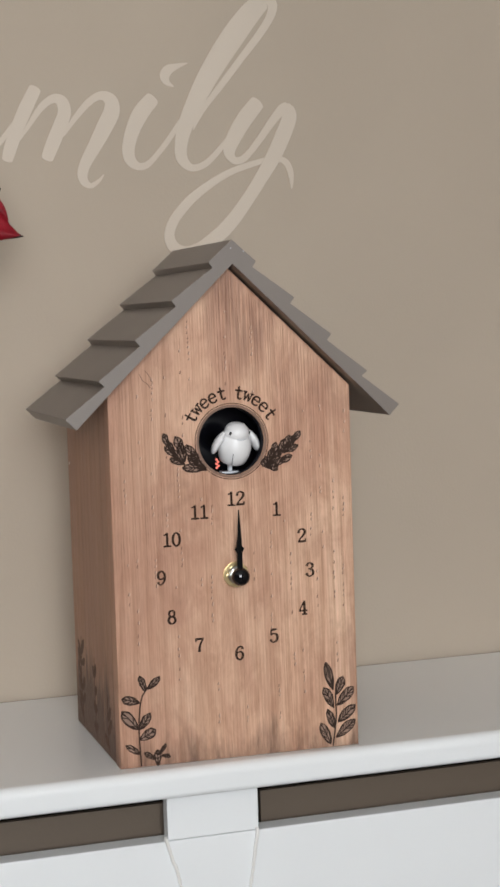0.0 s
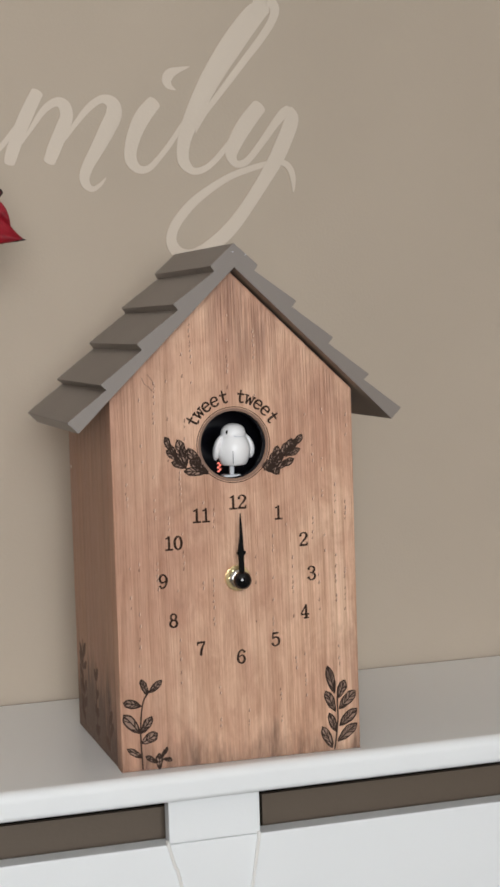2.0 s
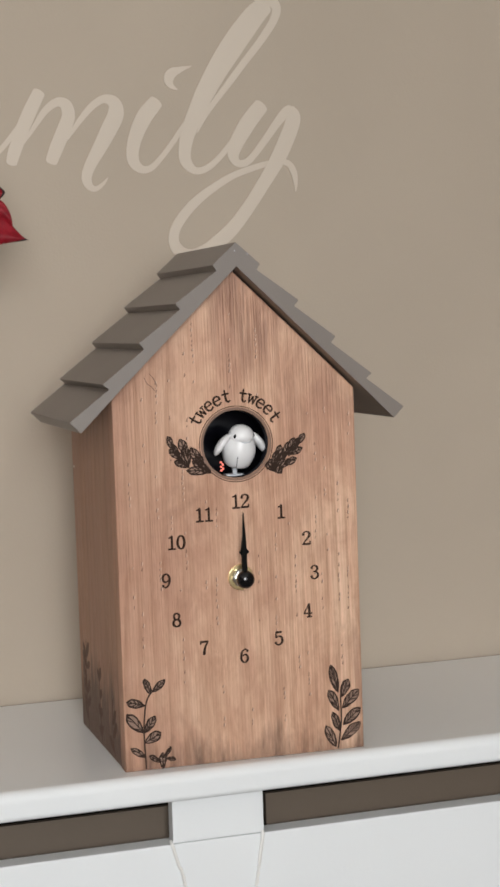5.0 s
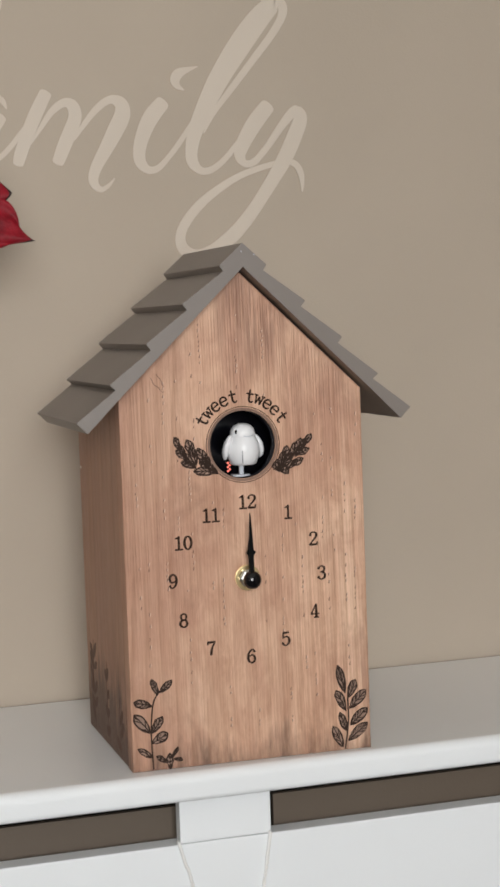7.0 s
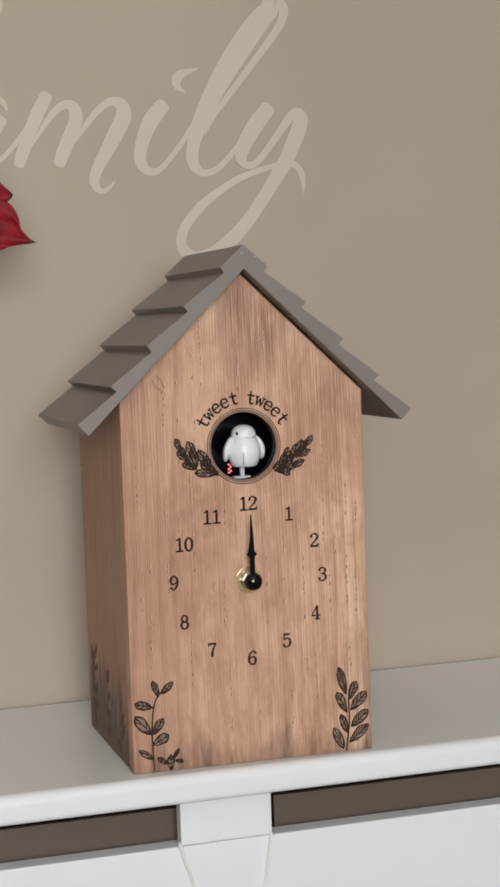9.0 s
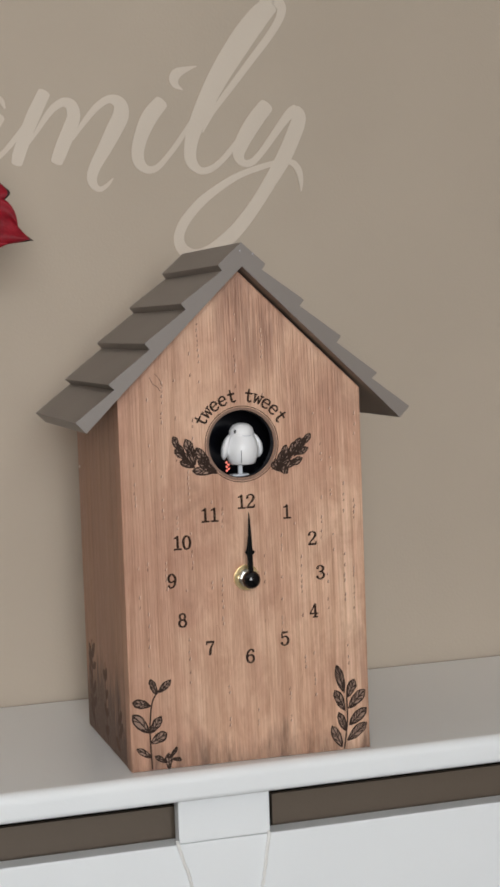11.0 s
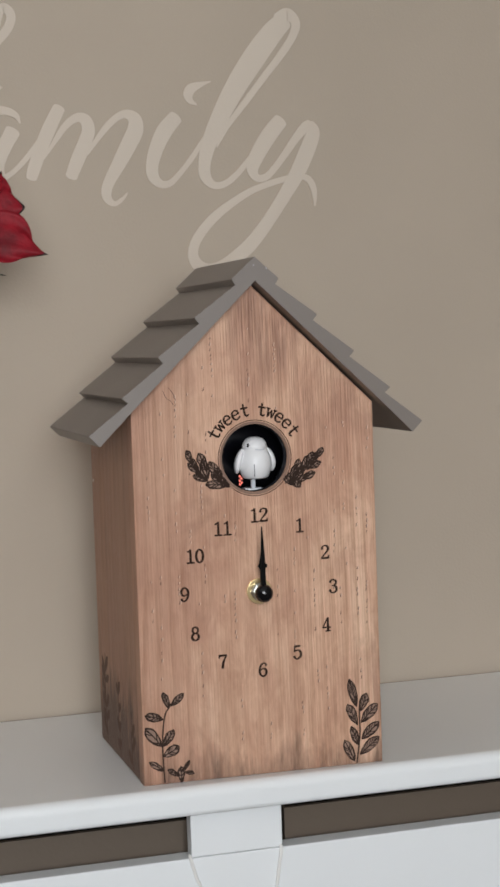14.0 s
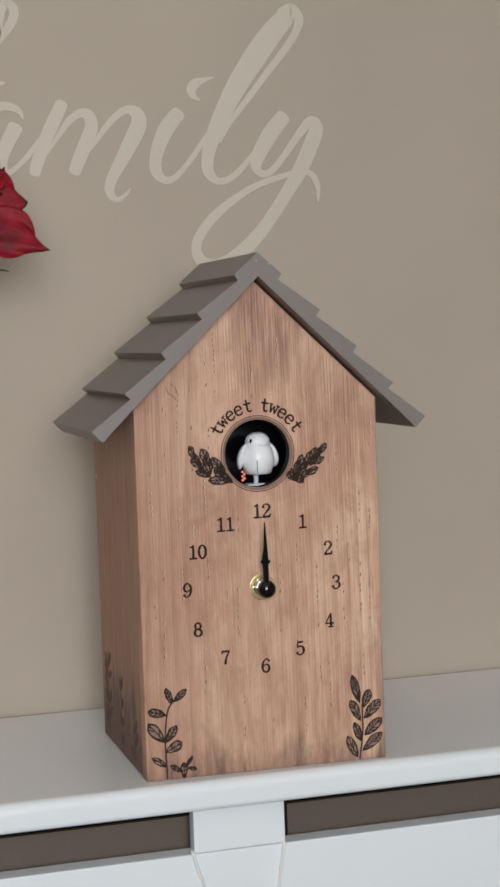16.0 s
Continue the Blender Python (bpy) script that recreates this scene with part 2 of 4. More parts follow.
def holed_y(outer, hole, y0, y1):
    """A plate of (x, z) outline with one hole, from y0 to y1."""
    bm = bmesh.new()
    edges = []
    for ring in (outer, hole):
        vs = [bm.verts.new((x, y0, z)) for x, z in ring]
        edges += [bm.edges.new((vs[i], vs[(i + 1) % len(vs)])) for i in range(len(vs))]
    r = bmesh.ops.triangle_fill(bm, use_beauty=True, use_dissolve=False, edges=edges)
    faces = [f for f in bm.faces]
    e = bmesh.ops.extrude_face_region(bm, geom=faces)
    bmesh.ops.translate(bm, verts=[v for v in e["geom"] if isinstance(v, bmesh.types.BMVert)], vec=(0, y1 - y0, 0))
    return bm


def disc_y(x, z, r, y0, y1, n=40, r1=None, bm=None):
    """A round bar along y."""
    bm = bm or bmesh.new()
    m = Matrix.Translation((x, (y0 + y1) / 2, z)) @ pose(0, 0, 0, 90, 0, 0)
    bmesh.ops.create_cone(bm, cap_ends=True, segments=n, radius1=r if r1 is None else r1, radius2=r, depth=abs(y1 - y0), matrix=m)
    return bm


def ring_y(x, z, r_in, r_out, y0, y1, n=64):
    bm = bmesh.new()
    rows = [[bm.verts.new((x + r * math.sin(2 * math.pi * i / n), y, z + r * math.cos(2 * math.pi * i / n))) for i in range(n)] for r, y in ((r_in, y0), (r_out, y0), (r_out, y1), (r_in, y1))]
    for k in range(4):
        a, b = rows[k], rows[(k + 1) % 4]
        for i in range(n):
            j = (i + 1) % n
            bm.faces.new((a[i], a[j], b[j], b[i]))
    return bm


def lathe(profile, n=40):
    """A turned body about z from (radius, z) pairs."""
    bm = bmesh.new()
    rows = []
    for r, z in profile:
        rows.append([bm.verts.new((r * math.cos(2 * math.pi * i / n), r * math.sin(2 * math.pi * i / n), z)) for i in range(n)])
    for a, b in zip(rows, rows[1:]):
        for i in range(n):
            j = (i + 1) % n
            bm.faces.new((a[i], a[j], b[j], b[i]))
    bm.faces.new(rows[0][::-1])
    bm.faces.new(rows[-1])
    return bm


def smooth_line(points, steps=8):
    """Catmull-Rom through points of any dimension."""
    p = [Vector(q) if len(q) < 4 else np.array(q) for q in points]
    p = [p[0] * 2 - p[1]] + p + [p[-1] * 2 - p[-2]]
    out = []
    for i in range(1, len(p) - 2):
        for s in range(steps):
            t = s / steps
            out.append(0.5 * ((2 * p[i]) + (p[i + 1] - p[i - 1]) * t + (2 * p[i - 1] - 5 * p[i] + 4 * p[i + 1] - p[i + 2]) * t * t + (3 * p[i] - p[i - 1] - 3 * p[i + 1] + p[i + 2]) * t ** 3))
    out.append(p[-2])
    return out


def brush(bm, points, y0, y1, steps=8, cap=0.35):
    """A brush stroke of (x, z, width) on an upright plane, from y0 (back) to y1 (front)."""
    line = smooth_line(points, steps)
    left, right = [], []
    n = len(line)
    for i, q in enumerate(line):
        a, b = line[max(0, i - 1)], line[min(n - 1, i + 1)]
        d = Vector((b[0] - a[0], b[1] - a[1]))
        d = d.normalized() if d.length > 1e-9 else Vector((1, 0))
        o = Vector((-d.y, d.x)) * max(q[2], 0.0001) / 2
        left.append((q[0] + o.x, q[1] + o.y))
        right.append((q[0] - o.x, q[1] - o.y))
    # rounded ends
    def end(i):
        a, b = line[i], line[i + (1 if i == 0 else -1)]
        d = Vector((a[0] - b[0], a[1] - b[1])).normalized()
        p, q = Vector(left[i]), Vector(right[i])
        m, h = (p + q) / 2, (p - q) / 2
        return [tuple(m + h * math.cos(k * math.pi / 6) + d * h.length * 2 * cap * math.sin(k * math.pi / 6)) for k in range(1, 6)]
    outline = left + end(n - 1) + right[::-1] + end(0)[::-1]
    m = n + 5
    front = [bm.verts.new((x, y1, z)) for x, z in outline]
    back = [bm.verts.new((x, y0, z)) for x, z in outline]
    for ring in (front, back):
        L, R = ring[:n], ring[m:m + n][::-1]
        for i in range(n - 1):
            bm.faces.new((L[i], L[i + 1], R[i + 1], R[i]))
        bm.faces.new([L[-1]] + ring[n:m] + [R[-1]])
        bm.faces.new([R[0]] + ring[m + n:] + [L[0]])
    for i in range(len(outline)):
        k = (i + 1) % len(outline)
        bm.faces.new((front[i], front[k], back[k], back[i]))


def tube(bm, points, radius, n=8):
    rows = []
    for i, q in enumerate(points):
        q = Vector(q)
        d = (Vector(points[min(i + 1, len(points) - 1)]) - Vector(points[max(i - 1, 0)])).normalized()
        s = d.orthogonal().normalized() if i == 0 else (s0 - d * s0.dot(d)).normalized()
        s0 = s
        u = d.cross(s)
        rr = radius(i / (len(points) - 1)) if callable(radius) else radius
        rows.append([bm.verts.new(q + (s * math.cos(2 * math.pi * k / n) + u * math.sin(2 * math.pi * k / n)) * rr) for k in range(n)])
    for a, b in zip(rows, rows[1:]):
        for k in range(n):
            bm.faces.new((a[k], a[(k + 1) % n], b[(k + 1) % n], b[k]))
    bm.faces.new(rows[0][::-1])
    bm.faces.new(rows[-1])


# ---- the room ----
def plain(name, bm, material, label, category):
    ob = part(name, bm, material)
    return tagged(ob, label, category, kind="structure")


plain("floor", box(XL, RIGHT_WALL, YB, 0, -0.1, 0), CARPET, "unseen brown carpeted floor, kept dark to cut bounced light", "floor")
plain("ceiling", box(XL, RIGHT_WALL, YB, 0, ZC, ZC + 0.1), CEIL, "plain white painted ceiling", "ceiling")
plain("wall_north", box(XL - 0.1, RIGHT_WALL + 0.1, 0, 0.1, -0.1, ZC + 0.1), WALL, "taupe painted wall with pale lettering", "wall")
# unseen, added dark to hold down light from the left
plain("wall_west", box(XL - 0.1, XL, YB, 0, -0.1, ZC + 0.1), UNSEEN_DARK, "unseen side wall, dark brown to cut bounced light", "wall")


def wall_with_window(name, x0, x1, wx0, wx1, wz0, wz1):
    outer = [(x0, -0.1), (x1, -0.1), (x1, ZC + 0.1), (x0, ZC + 0.1)]
    hole = [(wx0, wz0), (wx1, wz0), (wx1, wz1), (wx0, wz1)]
    return holed_y(outer, hole, 0, 0.1)


# unseen too, its dark colour dims the wall's right end
plain("wall_east", box(RIGHT_WALL, RIGHT_WALL + 0.1, YB, 0, -0.1, ZC + 0.1), UNSEEN_DARK, "unseen side wall, dark brown to cut bounced light", "wall")
bm = wall_with_window("", XL - 0.1, RIGHT_WALL + 0.1, *WIN)
for v in bm.verts:
    v.co = (v.co.x, YB - v.co.y, v.co.z)
plain("wall_south", bm, UNSEEN_DARK, "unseen wall with a window, dark brown to cut bounced light", "wall")


# ---- radiator cover ----
EDGE = -0.2615       # front of the shelf
FACE = -0.2475       # front of the panels below
COVER_L, COVER_R = -0.62, 0.66
POST_L, POST_R = -0.0045, 0.0605
SLOT_T, SLOT_B = -0.022, -0.0515
THICK = 0.017


def radiator_cover():
    top = new("radiator_cover")
    top.location = (0, 0, 0)
    tagged(top, "white satin-painted radiator cover with open slots under its shelf", "radiator cover")
    # shelf board with a rounded nose
    prof = [(-0.0050, TOP), (-0.0050, TOP - 0.0195), (EDGE + 0.004, TOP - 0.0195)]
    r = 0.009
    for k in range(7):
        a = math.pi * (1 + 0.5 * k / 6)
        prof.append((EDGE + 0.004 + 0.004 * math.cos(1.5 * math.pi - 0.5 * math.pi * k / 6), TOP - 0.0155 + 0.004 * math.sin(1.5 * math.pi - 0.5 * math.pi * k / 6)))
    for k in range(9):
        a = math.pi - 0.5 * math.pi * k / 8
        prof.append((EDGE + 0.0075 + 0.0075 * math.cos(a), TOP - 0.0075 + 0.0075 * math.sin(a)))
    part("shelf_board", prism_x(prof, COVER_L - 0.02, COVER_R + 0.02), WHITE, top)
    # dark strip added for the shadow line between shelf and wall
    part("gap_shadow_strip", box(COVER_L, COVER_R, -0.0048, -0.0005, TOP - 0.006, TOP - 0.0008), GAP_SHADOW, top, "dark brown strip along the wall, painted for the gap's shadow")
    # front panels, either side of the post and below the slots
    soften(part("front_panel", box(COVER_L, COVER_R, FACE, FACE + THICK, 0.03, TOP + SLOT_B - 0.0005), WHITE, top), 0.0010)
    soften(part("post", box(POST_L, POST_R, FACE - 0.0002, FACE + 0.010, TOP + SLOT_B, TOP - 0.0195), WHITE, top), 0.0007)
    for x0, x1 in ((COVER_L + 0.02, POST_L + 0.02), (POST_R + 0.0096, COVER_R - 0.02)):
        part("backing_board", box(x0, x1, FACE + THICK + 0.006, FACE + THICK + 0.010, 0.05, TOP - 0.0318), BROWN, top, "brown backing board seen through the slot")
    # sheet added so that the gaps round the boards show as deep shade
    part("inner_shade_sheet", box(COVER_L + 0.02, COVER_R - 0.02, FACE + THICK + 0.030, FACE + THICK + 0.034, 0.05, TOP - 0.0205), INNER_SHADE, top, "near-black sheet added for the shade behind the backing boards")
    part("batten", box(COVER_L, COVER_R, FACE + 0.006, FACE + THICK, 0.0, 0.0295), WHITE, top)
    for x in (COVER_L, COVER_R - 0.016):
        part("side_panel", box(x, x + 0.016, FACE + THICK + 0.0005, -0.001, 0.0, TOP - 0.0198), WHITE, top)
    return top


radiator_cover()


def hanging_cord():
    """Twisted cord looped round the post, its two ends running down together."""
    cord = new("hanging_cord")
    tagged(cord, "thin white twisted cotton cord hung over the radiator cover's post", "cord")
    y = FACE - 0.0016
    for x0, x1, x2 in ((POST_L - 0.001, 0.0030, 0.0225), (POST_R - 0.0015, 0.0540, 0.0345)):
        path = [(x0, FACE + 0.003, TOP + SLOT_B + 0.0012), (x0, y, TOP + SLOT_B - 0.0008), (x0 + (x1 - x0) * 0.45, y, TOP - 0.066), (x1, y, TOP - 0.083), (x2, y, TOP - 0.19), (0.0285, y, TOP - 0.27)]
        path = smooth_line(path, 40)
        bm = bmesh.new()
        for ph in (0, math.pi):
            tw = []
            for i, q in enumerate(path):
                a = i * 0.8 + ph
                tw.append((q.x + 0.00055 * math.cos(a), q.y + 0.00055 * math.sin(a), q.z))
            tube(bm, tw, 0.00078, 6)
        part("strand", bm, CORD, cord, smooth=True)


hanging_cord()


# ---- lettering on the wall: strokes in millimetres along the wall and above the shelf ----
WORD = {
    "m": [
        [(-23.7, 484.7, 9.9), (-32.6, 467.7, 10.8), (-39.6, 452.2, 10.3), (-45.7, 436.7, 9.9), (-47.8, 429.6, 8.5)],
        [(-37.2, 445.1, 1.3), (-28.4, 458.0, 3.6), (-18.8, 470.9, 5.4), (-9.4, 477.2, 6.8), (-2.6, 475.0, 9.5), (-0.7, 466.5, 10.4), (-4.8, 455.8, 10.9), (-10.9, 442.4, 10.9), (-15.9, 430.7, 9.5)],
        [(-2.3, 448.6, 2.3), (6.9, 461.1, 4.1), (18.1, 473.7, 5.5), (28.6, 480.1, 6.4), (36.9, 476.9, 10.6), (37.9, 467.9, 12.9), (31.8, 455.8, 12.9), (23.3, 440.9, 11.0), (15.3, 427.4, 9.1), (12.1, 418.4, 8.2), (13.7, 411.7, 6.4), (18.7, 408.9, 4.1), (24.9, 412.5, 2.8), (29.3, 417.4, 0.9)],
    ],
    "i": [
        [(71.7, 478.0, 11.6), (61.8, 466.6, 13.0), (54.7, 453.0, 11.6), (50.8, 439.9, 10.2), (51.4, 430.4, 9.3), (57.3, 424.4, 6.5), (65.4, 425.3, 5.1), (73.8, 433.0, 4.2), (83.8, 444.8, 4.2), (94.9, 460.3, 3.7)],
        [(102.0, 506.9, 0.9), (93.7, 504.5, 4.2), (86.0, 501.3, 7.9), (82.9, 496.3, 7.9), (84.6, 491.3, 5.1), (89.8, 488.1, 0.9)],
    ],
    "l": [
        [(167.1, 557.4, 14.3), (156.4, 547.1, 17.6), (140.0, 526.6, 18.9), (122.0, 500.7, 17.0), (109.1, 478.2, 14.6), (98.6, 455.8, 12.2), (94.6, 440.7, 10.3), (95.2, 430.1, 9.4), (102.1, 423.2, 6.1), (111.8, 424.5, 5.2), (121.8, 431.8, 4.7), (132.0, 442.9, 4.3), (143.2, 455.8, 3.8)],
        [(161.7, 558.2, 10.5), (170.2, 562.6, 10.0), (176.9, 555.8, 8.1), (174.5, 545.6, 6.7), (164.6, 531.1, 6.2), (149.2, 512.5, 5.7), (131.3, 490.7, 5.2), (116.1, 472.3, 4.2), (108.9, 460.8, 2.8), (105.7, 453.9, 0.9)],
    ],
    "y": [
        [(161.1, 475.7, 12.4), (150.4, 463.2, 13.4), (140.5, 448.4, 12.4), (135.7, 436.8, 10.0), (138.8, 429.4, 6.2), (146.2, 429.4, 5.7), (153.8, 435.8, 5.3), (164.1, 448.3, 5.8), (174.5, 461.8, 6.7), (182.3, 470.2, 8.2), (186.8, 472.5, 8.7)],
        [(186.9, 473.5, 7.7), (189.1, 465.1, 12.1), (181.9, 447.4, 13.0), (173.4, 431.1, 12.5), (162.9, 414.9, 11.0), (149.9, 396.4, 10.5), (137.0, 380.3, 11.0), (125.3, 369.0, 11.4), (111.8, 360.0, 9.5)],
        [(125.3, 369.0, 11.4), (111.8, 360.0, 9.5), (97.1, 355.7, 7.6), (86.2, 358.7, 9.4), (82.2, 368.4, 8.4), (87.0, 381.2, 8.0), (101.1, 397.0, 7.5), (118.6, 409.7, 6.2), (136.0, 419.3, 5.2), (155.9, 426.1, 4.8), (173.4, 430.2, 3.9), (183.3, 428.3, 5.3), (188.0, 421.2, 5.3), (189.2, 412.3, 3.4), (189.0, 405.8, 1.0)],
    ],
    "a": [
        [(-55.4, 472.5, 1.3), (-58.2, 478.3, 4.4), (-65.2, 481.7, 6.2), (-74.2, 481.2, 7.1), (-84.4, 469.8, 8.8), (-91.4, 452.2, 9.7), (-92.1, 437.3, 8.8), (-87.1, 429.4, 5.3), (-79.8, 433.7, 4.0), (-72.2, 446.1, 3.5), (-63.4, 462.8, 2.7)],
        [(-61.4, 466.3, 12.0), (-68.7, 453.1, 10.7), (-73.3, 439.9, 8.9), (-70.6, 430.6, 5.3), (-63.8, 433.2, 4.0), (-54.5, 441.6, 4.0), (-45.9, 451.8, 4.0), (-37.3, 462.9, 3.1)],
    ],
    "f": [
        [(-84.7, 482.9, 10.6), (-79.6, 518.0, 11.5), (-73.1, 544.3, 8.8), (-66.6, 561.1, 6.2), (-61.3, 560.3, 7.1), (-58.9, 554.3, 7.1), (-62.4, 545.4, 7.1), (-70.9, 534.8, 6.2), (-83.2, 518.0, 4.8)],
        [(-97.3, 496.8, 3.9), (-79.6, 498.7, 4.0), (-70.2, 500.2, 3.1), (-68.9, 500.6, 0.9)],
        [(-84.7, 482.9, 10.6), (-93.3, 439.1, 11.5), (-106.0, 404.1, 9.7)],
    ],
}


def wall_lettering():
    top = new("wall_lettering")
    tagged(top, "pale cream brush-script word family painted on taupe wall", "wall lettering")
    k = 0
    for letter, strokes in WORD.items():
        bm = bmesh.new()
        for s in strokes:
            k += 1
            brush(bm, [(x / 1000, TOP + z / 1000, w / 1000) for x, z, w in s], 0.0002, -0.0004 - 0.00004 * k, 10, 0.22)
        part("letter", bm, DECAL, top, "pale script letter " + letter)


wall_lettering()


# ---- the clock ----
clock = new("bird_clock")
clock.matrix_world = pose(0.0506, -0.2469, TOP, 0, 0, -1.987)
tagged(clock, "birdhouse-shaped wooden clock with grey stepped roof, standing on the shelf", "clock")
HALF, DEPTH = 0.085, 0.1517
HOLE = (-0.0005, 0.2170, 0.0230)
HUB = (-0.0008, 0.1263)
APEX, SHOULDER = 0.3354, 0.2530


def gable_plate(outline, thick=0.014, worn=0.0011):
    """The pierced front board: quads fan out from the hole to the outline, with worn outer edges."""
    hx, hz, hr = HOLE
    angles = [2 * math.pi * i / 72 for i in range(72)] + [math.atan2(x - hx, z - hz) % (2 * math.pi) for x, z in outline]
    angles = sorted(set(round(a, 6) for a in angles))

    def reach(a, inset):
        # distance from the hole's middle to the outline along a
        d = Vector((math.sin(a), math.cos(a)))
        best = 9.0
        for i in range(len(outline)):
            p, q = Vector(outline[i]), Vector(outline[(i + 1) % len(outline)])
            e = (q - p).normalized()
            nrm = Vector((-e.y, e.x))
            k = d.dot(nrm)
            if abs(k) > 1e-9:
                t = ((p + nrm * inset) - Vector((hx, hz))).dot(nrm) / k
                if t > 0:
                    best = min(best, t)
        return best

    bm = bmesh.new()
    rows = []
    for kind, y in ((hr, thick), (hr, 0.0004), (hr + 0.0004, 0.0), (worn, 0.0), (worn * 0.3, worn * 0.3), (0.0, worn), (0.0, thick)):
        ring = []
        for a in angles:
            r = kind if kind > 0.01 else reach(a, kind)
            ring.append(bm.verts.new((hx + r * math.sin(a), y, hz + r * math.cos(a))))
        rows.append(ring)
    n = len(angles)
    for a, b in zip(rows, rows[1:] + rows[:1]):
        for i in range(n):
            bm.faces.new((a[i], a[(i + 1) % n], b[(i + 1) % n], b[i]))
    return bm


def pores():
    """Rows of short upright pores opened by brushing the grain, their highlights drawn as pale ticks."""
    rnd = random.Random(5)
    dark, pale = bmesh.new(), bmesh.new()
    for x, z0, z1, dense in ((-76, 90, 245, 0.7), (-71, 60, 150, 0.8), (-66, 165, 250, 0.6), (-57, 95, 270, 0.6), (-48, 150, 262, 0.5), (-44, 20, 120, 0.7), (-39, 130, 200, 0.9), (-36, 212, 285, 0.6), (-30, 240, 300, 0.9), (-17, 95, 175, 0.8), (-15, 10, 75, 0.5), (-3, 255, 322, 0.9),
                             (5, 20, 60, 0.6), (14, 230, 300, 0.7), (11, 95, 165, 0.5), (23, 70, 160, 0.5), (34, 160, 225, 0.35), (39, 60, 150, 0.8), (46, 15, 95, 0.7), (53, 120, 215, 0.7), (50, 215, 275, 0.5), (58, 70, 150, 0.6), (62, 140, 240, 0.8), (70, 60, 190, 0.85), (77, 75, 235, 0.85), (28, 10, 70, 0.6), (-24, 120, 190, 0.5)):
        z = z0
        while z < z1:
            ln = rnd.uniform(1.1, 2.5)
            if rnd.random() < dense * (0.45 + 0.45 * math.sin(z / 9 + x)):
                xx = x + 2.2 * math.sin(z / 37 + x) * 0.5 + rnd.uniform(-0.35, 0.35) + (z - z0) * 0.012
                if math.hypot(xx / 1000 - HOLE[0], z / 1000 - HOLE[1]) > 0.028:
                    w = rnd.uniform(0.55, 0.95)
                    brush(dark, [(xx / 1000, z / 1000, w / 1000), ((xx + 0.35) / 1000, (z + ln) / 1000, w * 0.6 / 1000)], 0.0003, -0.00006, 1)
                    # a pale tick to the right paints in the pore's lit edge
                    if rnd.random() < 0.8:
                        brush(pale, [((xx + 0.65) / 1000, (z + 0.1) / 1000, w * 0.8 / 1000), ((xx + 0.95) / 1000, (z + ln) / 1000, w * 0.6 / 1000)], 0.0003, -0.00005, 1)
            z += ln + rnd.uniform(1.0, 2.8)
    # a bruise in the wood beside the gable
    for stroke in ([(-62.6, 264.7), (-60.5, 260.1), (-57.9, 258.4), (-55.7, 255.3)], [(-58.7, 266.7), (-55.8, 262.9), (-54.0, 258.3)]):
        brush(dark, [(x / 1000, z / 1000, 0.0005) for x, z in stroke], 0.0003, -0.00006, 4)
    tagged(part("pores", dark, PORE, clock, "short dark pores in the grain"), kind="stuff")
    tagged(part("pore_glints", pale, PORE_GLINT, clock, "pale ticks painted as highlights on the pores' edges"), kind="stuff")


def clock_case():
    gable = [(-HALF, 0), (HALF, 0), (HALF, SHOULDER - 0.0012), (0, APEX - 0.0012), (-HALF, SHOULDER - 0.0012)]
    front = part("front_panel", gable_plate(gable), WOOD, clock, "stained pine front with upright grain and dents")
    side = part("side_panel", box(-HALF, -HALF + 0.014, 0.0142, DEPTH, 0, SHOULDER), WOOD_SHADED, clock)
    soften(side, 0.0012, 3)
    side = part("side_panel", box(HALF - 0.014, HALF, 0.0142, DEPTH, 0, SHOULDER), WOOD_SHADED, clock)
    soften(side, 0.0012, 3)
    part("back_panel", prism_y([(-HALF + 0.0142, 0.0), (HALF - 0.0142, 0.0), (HALF - 0.0142, SHOULDER), (0, APEX - 0.002), (-HALF + 0.0142, SHOULDER)], DEPTH - 0.012, DEPTH - 0.001), WOOD, clock)
    part("base_board", box(-HALF + 0.0142, HALF - 0.0142, 0.0142, DEPTH - 0.0122, 0, 0.012), WOOD, clock)
    part("rim", ring_y(HOLE[0], HOLE[2 - 1], 0.0232, 0.0248, -0.0004, 0.001), RIM, clock, "scorched ring round the bird's hole")
    part("rim_line", ring_y(HOLE[0], HOLE[1], 0.0254, 0.0259, -0.00025, 0.001), BURN, clock)
    # glossy black chamber behind the hole
    bm = bmesh.new()
    n = 64
    prof = [(0.0226, 0.0012), (0.0226, 0.0145), (0.0300, 0.0150), (0.0300, 0.030), (0.0285, 0.040), (0.024, 0.048), (0.015, 0.0515), (0.0003, 0.0530), (0.0003, 0.055), (0.016, 0.0545), (0.026, 0.050), (0.031, 0.041), (0.0325, 0.030), (0.0325, 0.0143), (0.0229, 0.0141), (0.0229, 0.0012)]
    rows = [[bm.verts.new((HOLE[0] + r * math.sin(2 * math.pi * i / n), y, HOLE[1] + r * math.cos(2 * math.pi * i / n))) for i in range(n)] for r, y in prof]
    for a, b in zip(rows, rows[1:] + rows[:1]):
        for i in range(n):
            bm.faces.new((a[i], a[(i + 1) % n], b[(i + 1) % n], b[i]))
    bm.faces.new(rows[7])
    bm.faces.new(rows[8][::-1])
    part("bird_chamber", bm, GLOSS, clock, "glossy black chamber", smooth=True)


clock_case()
pores()


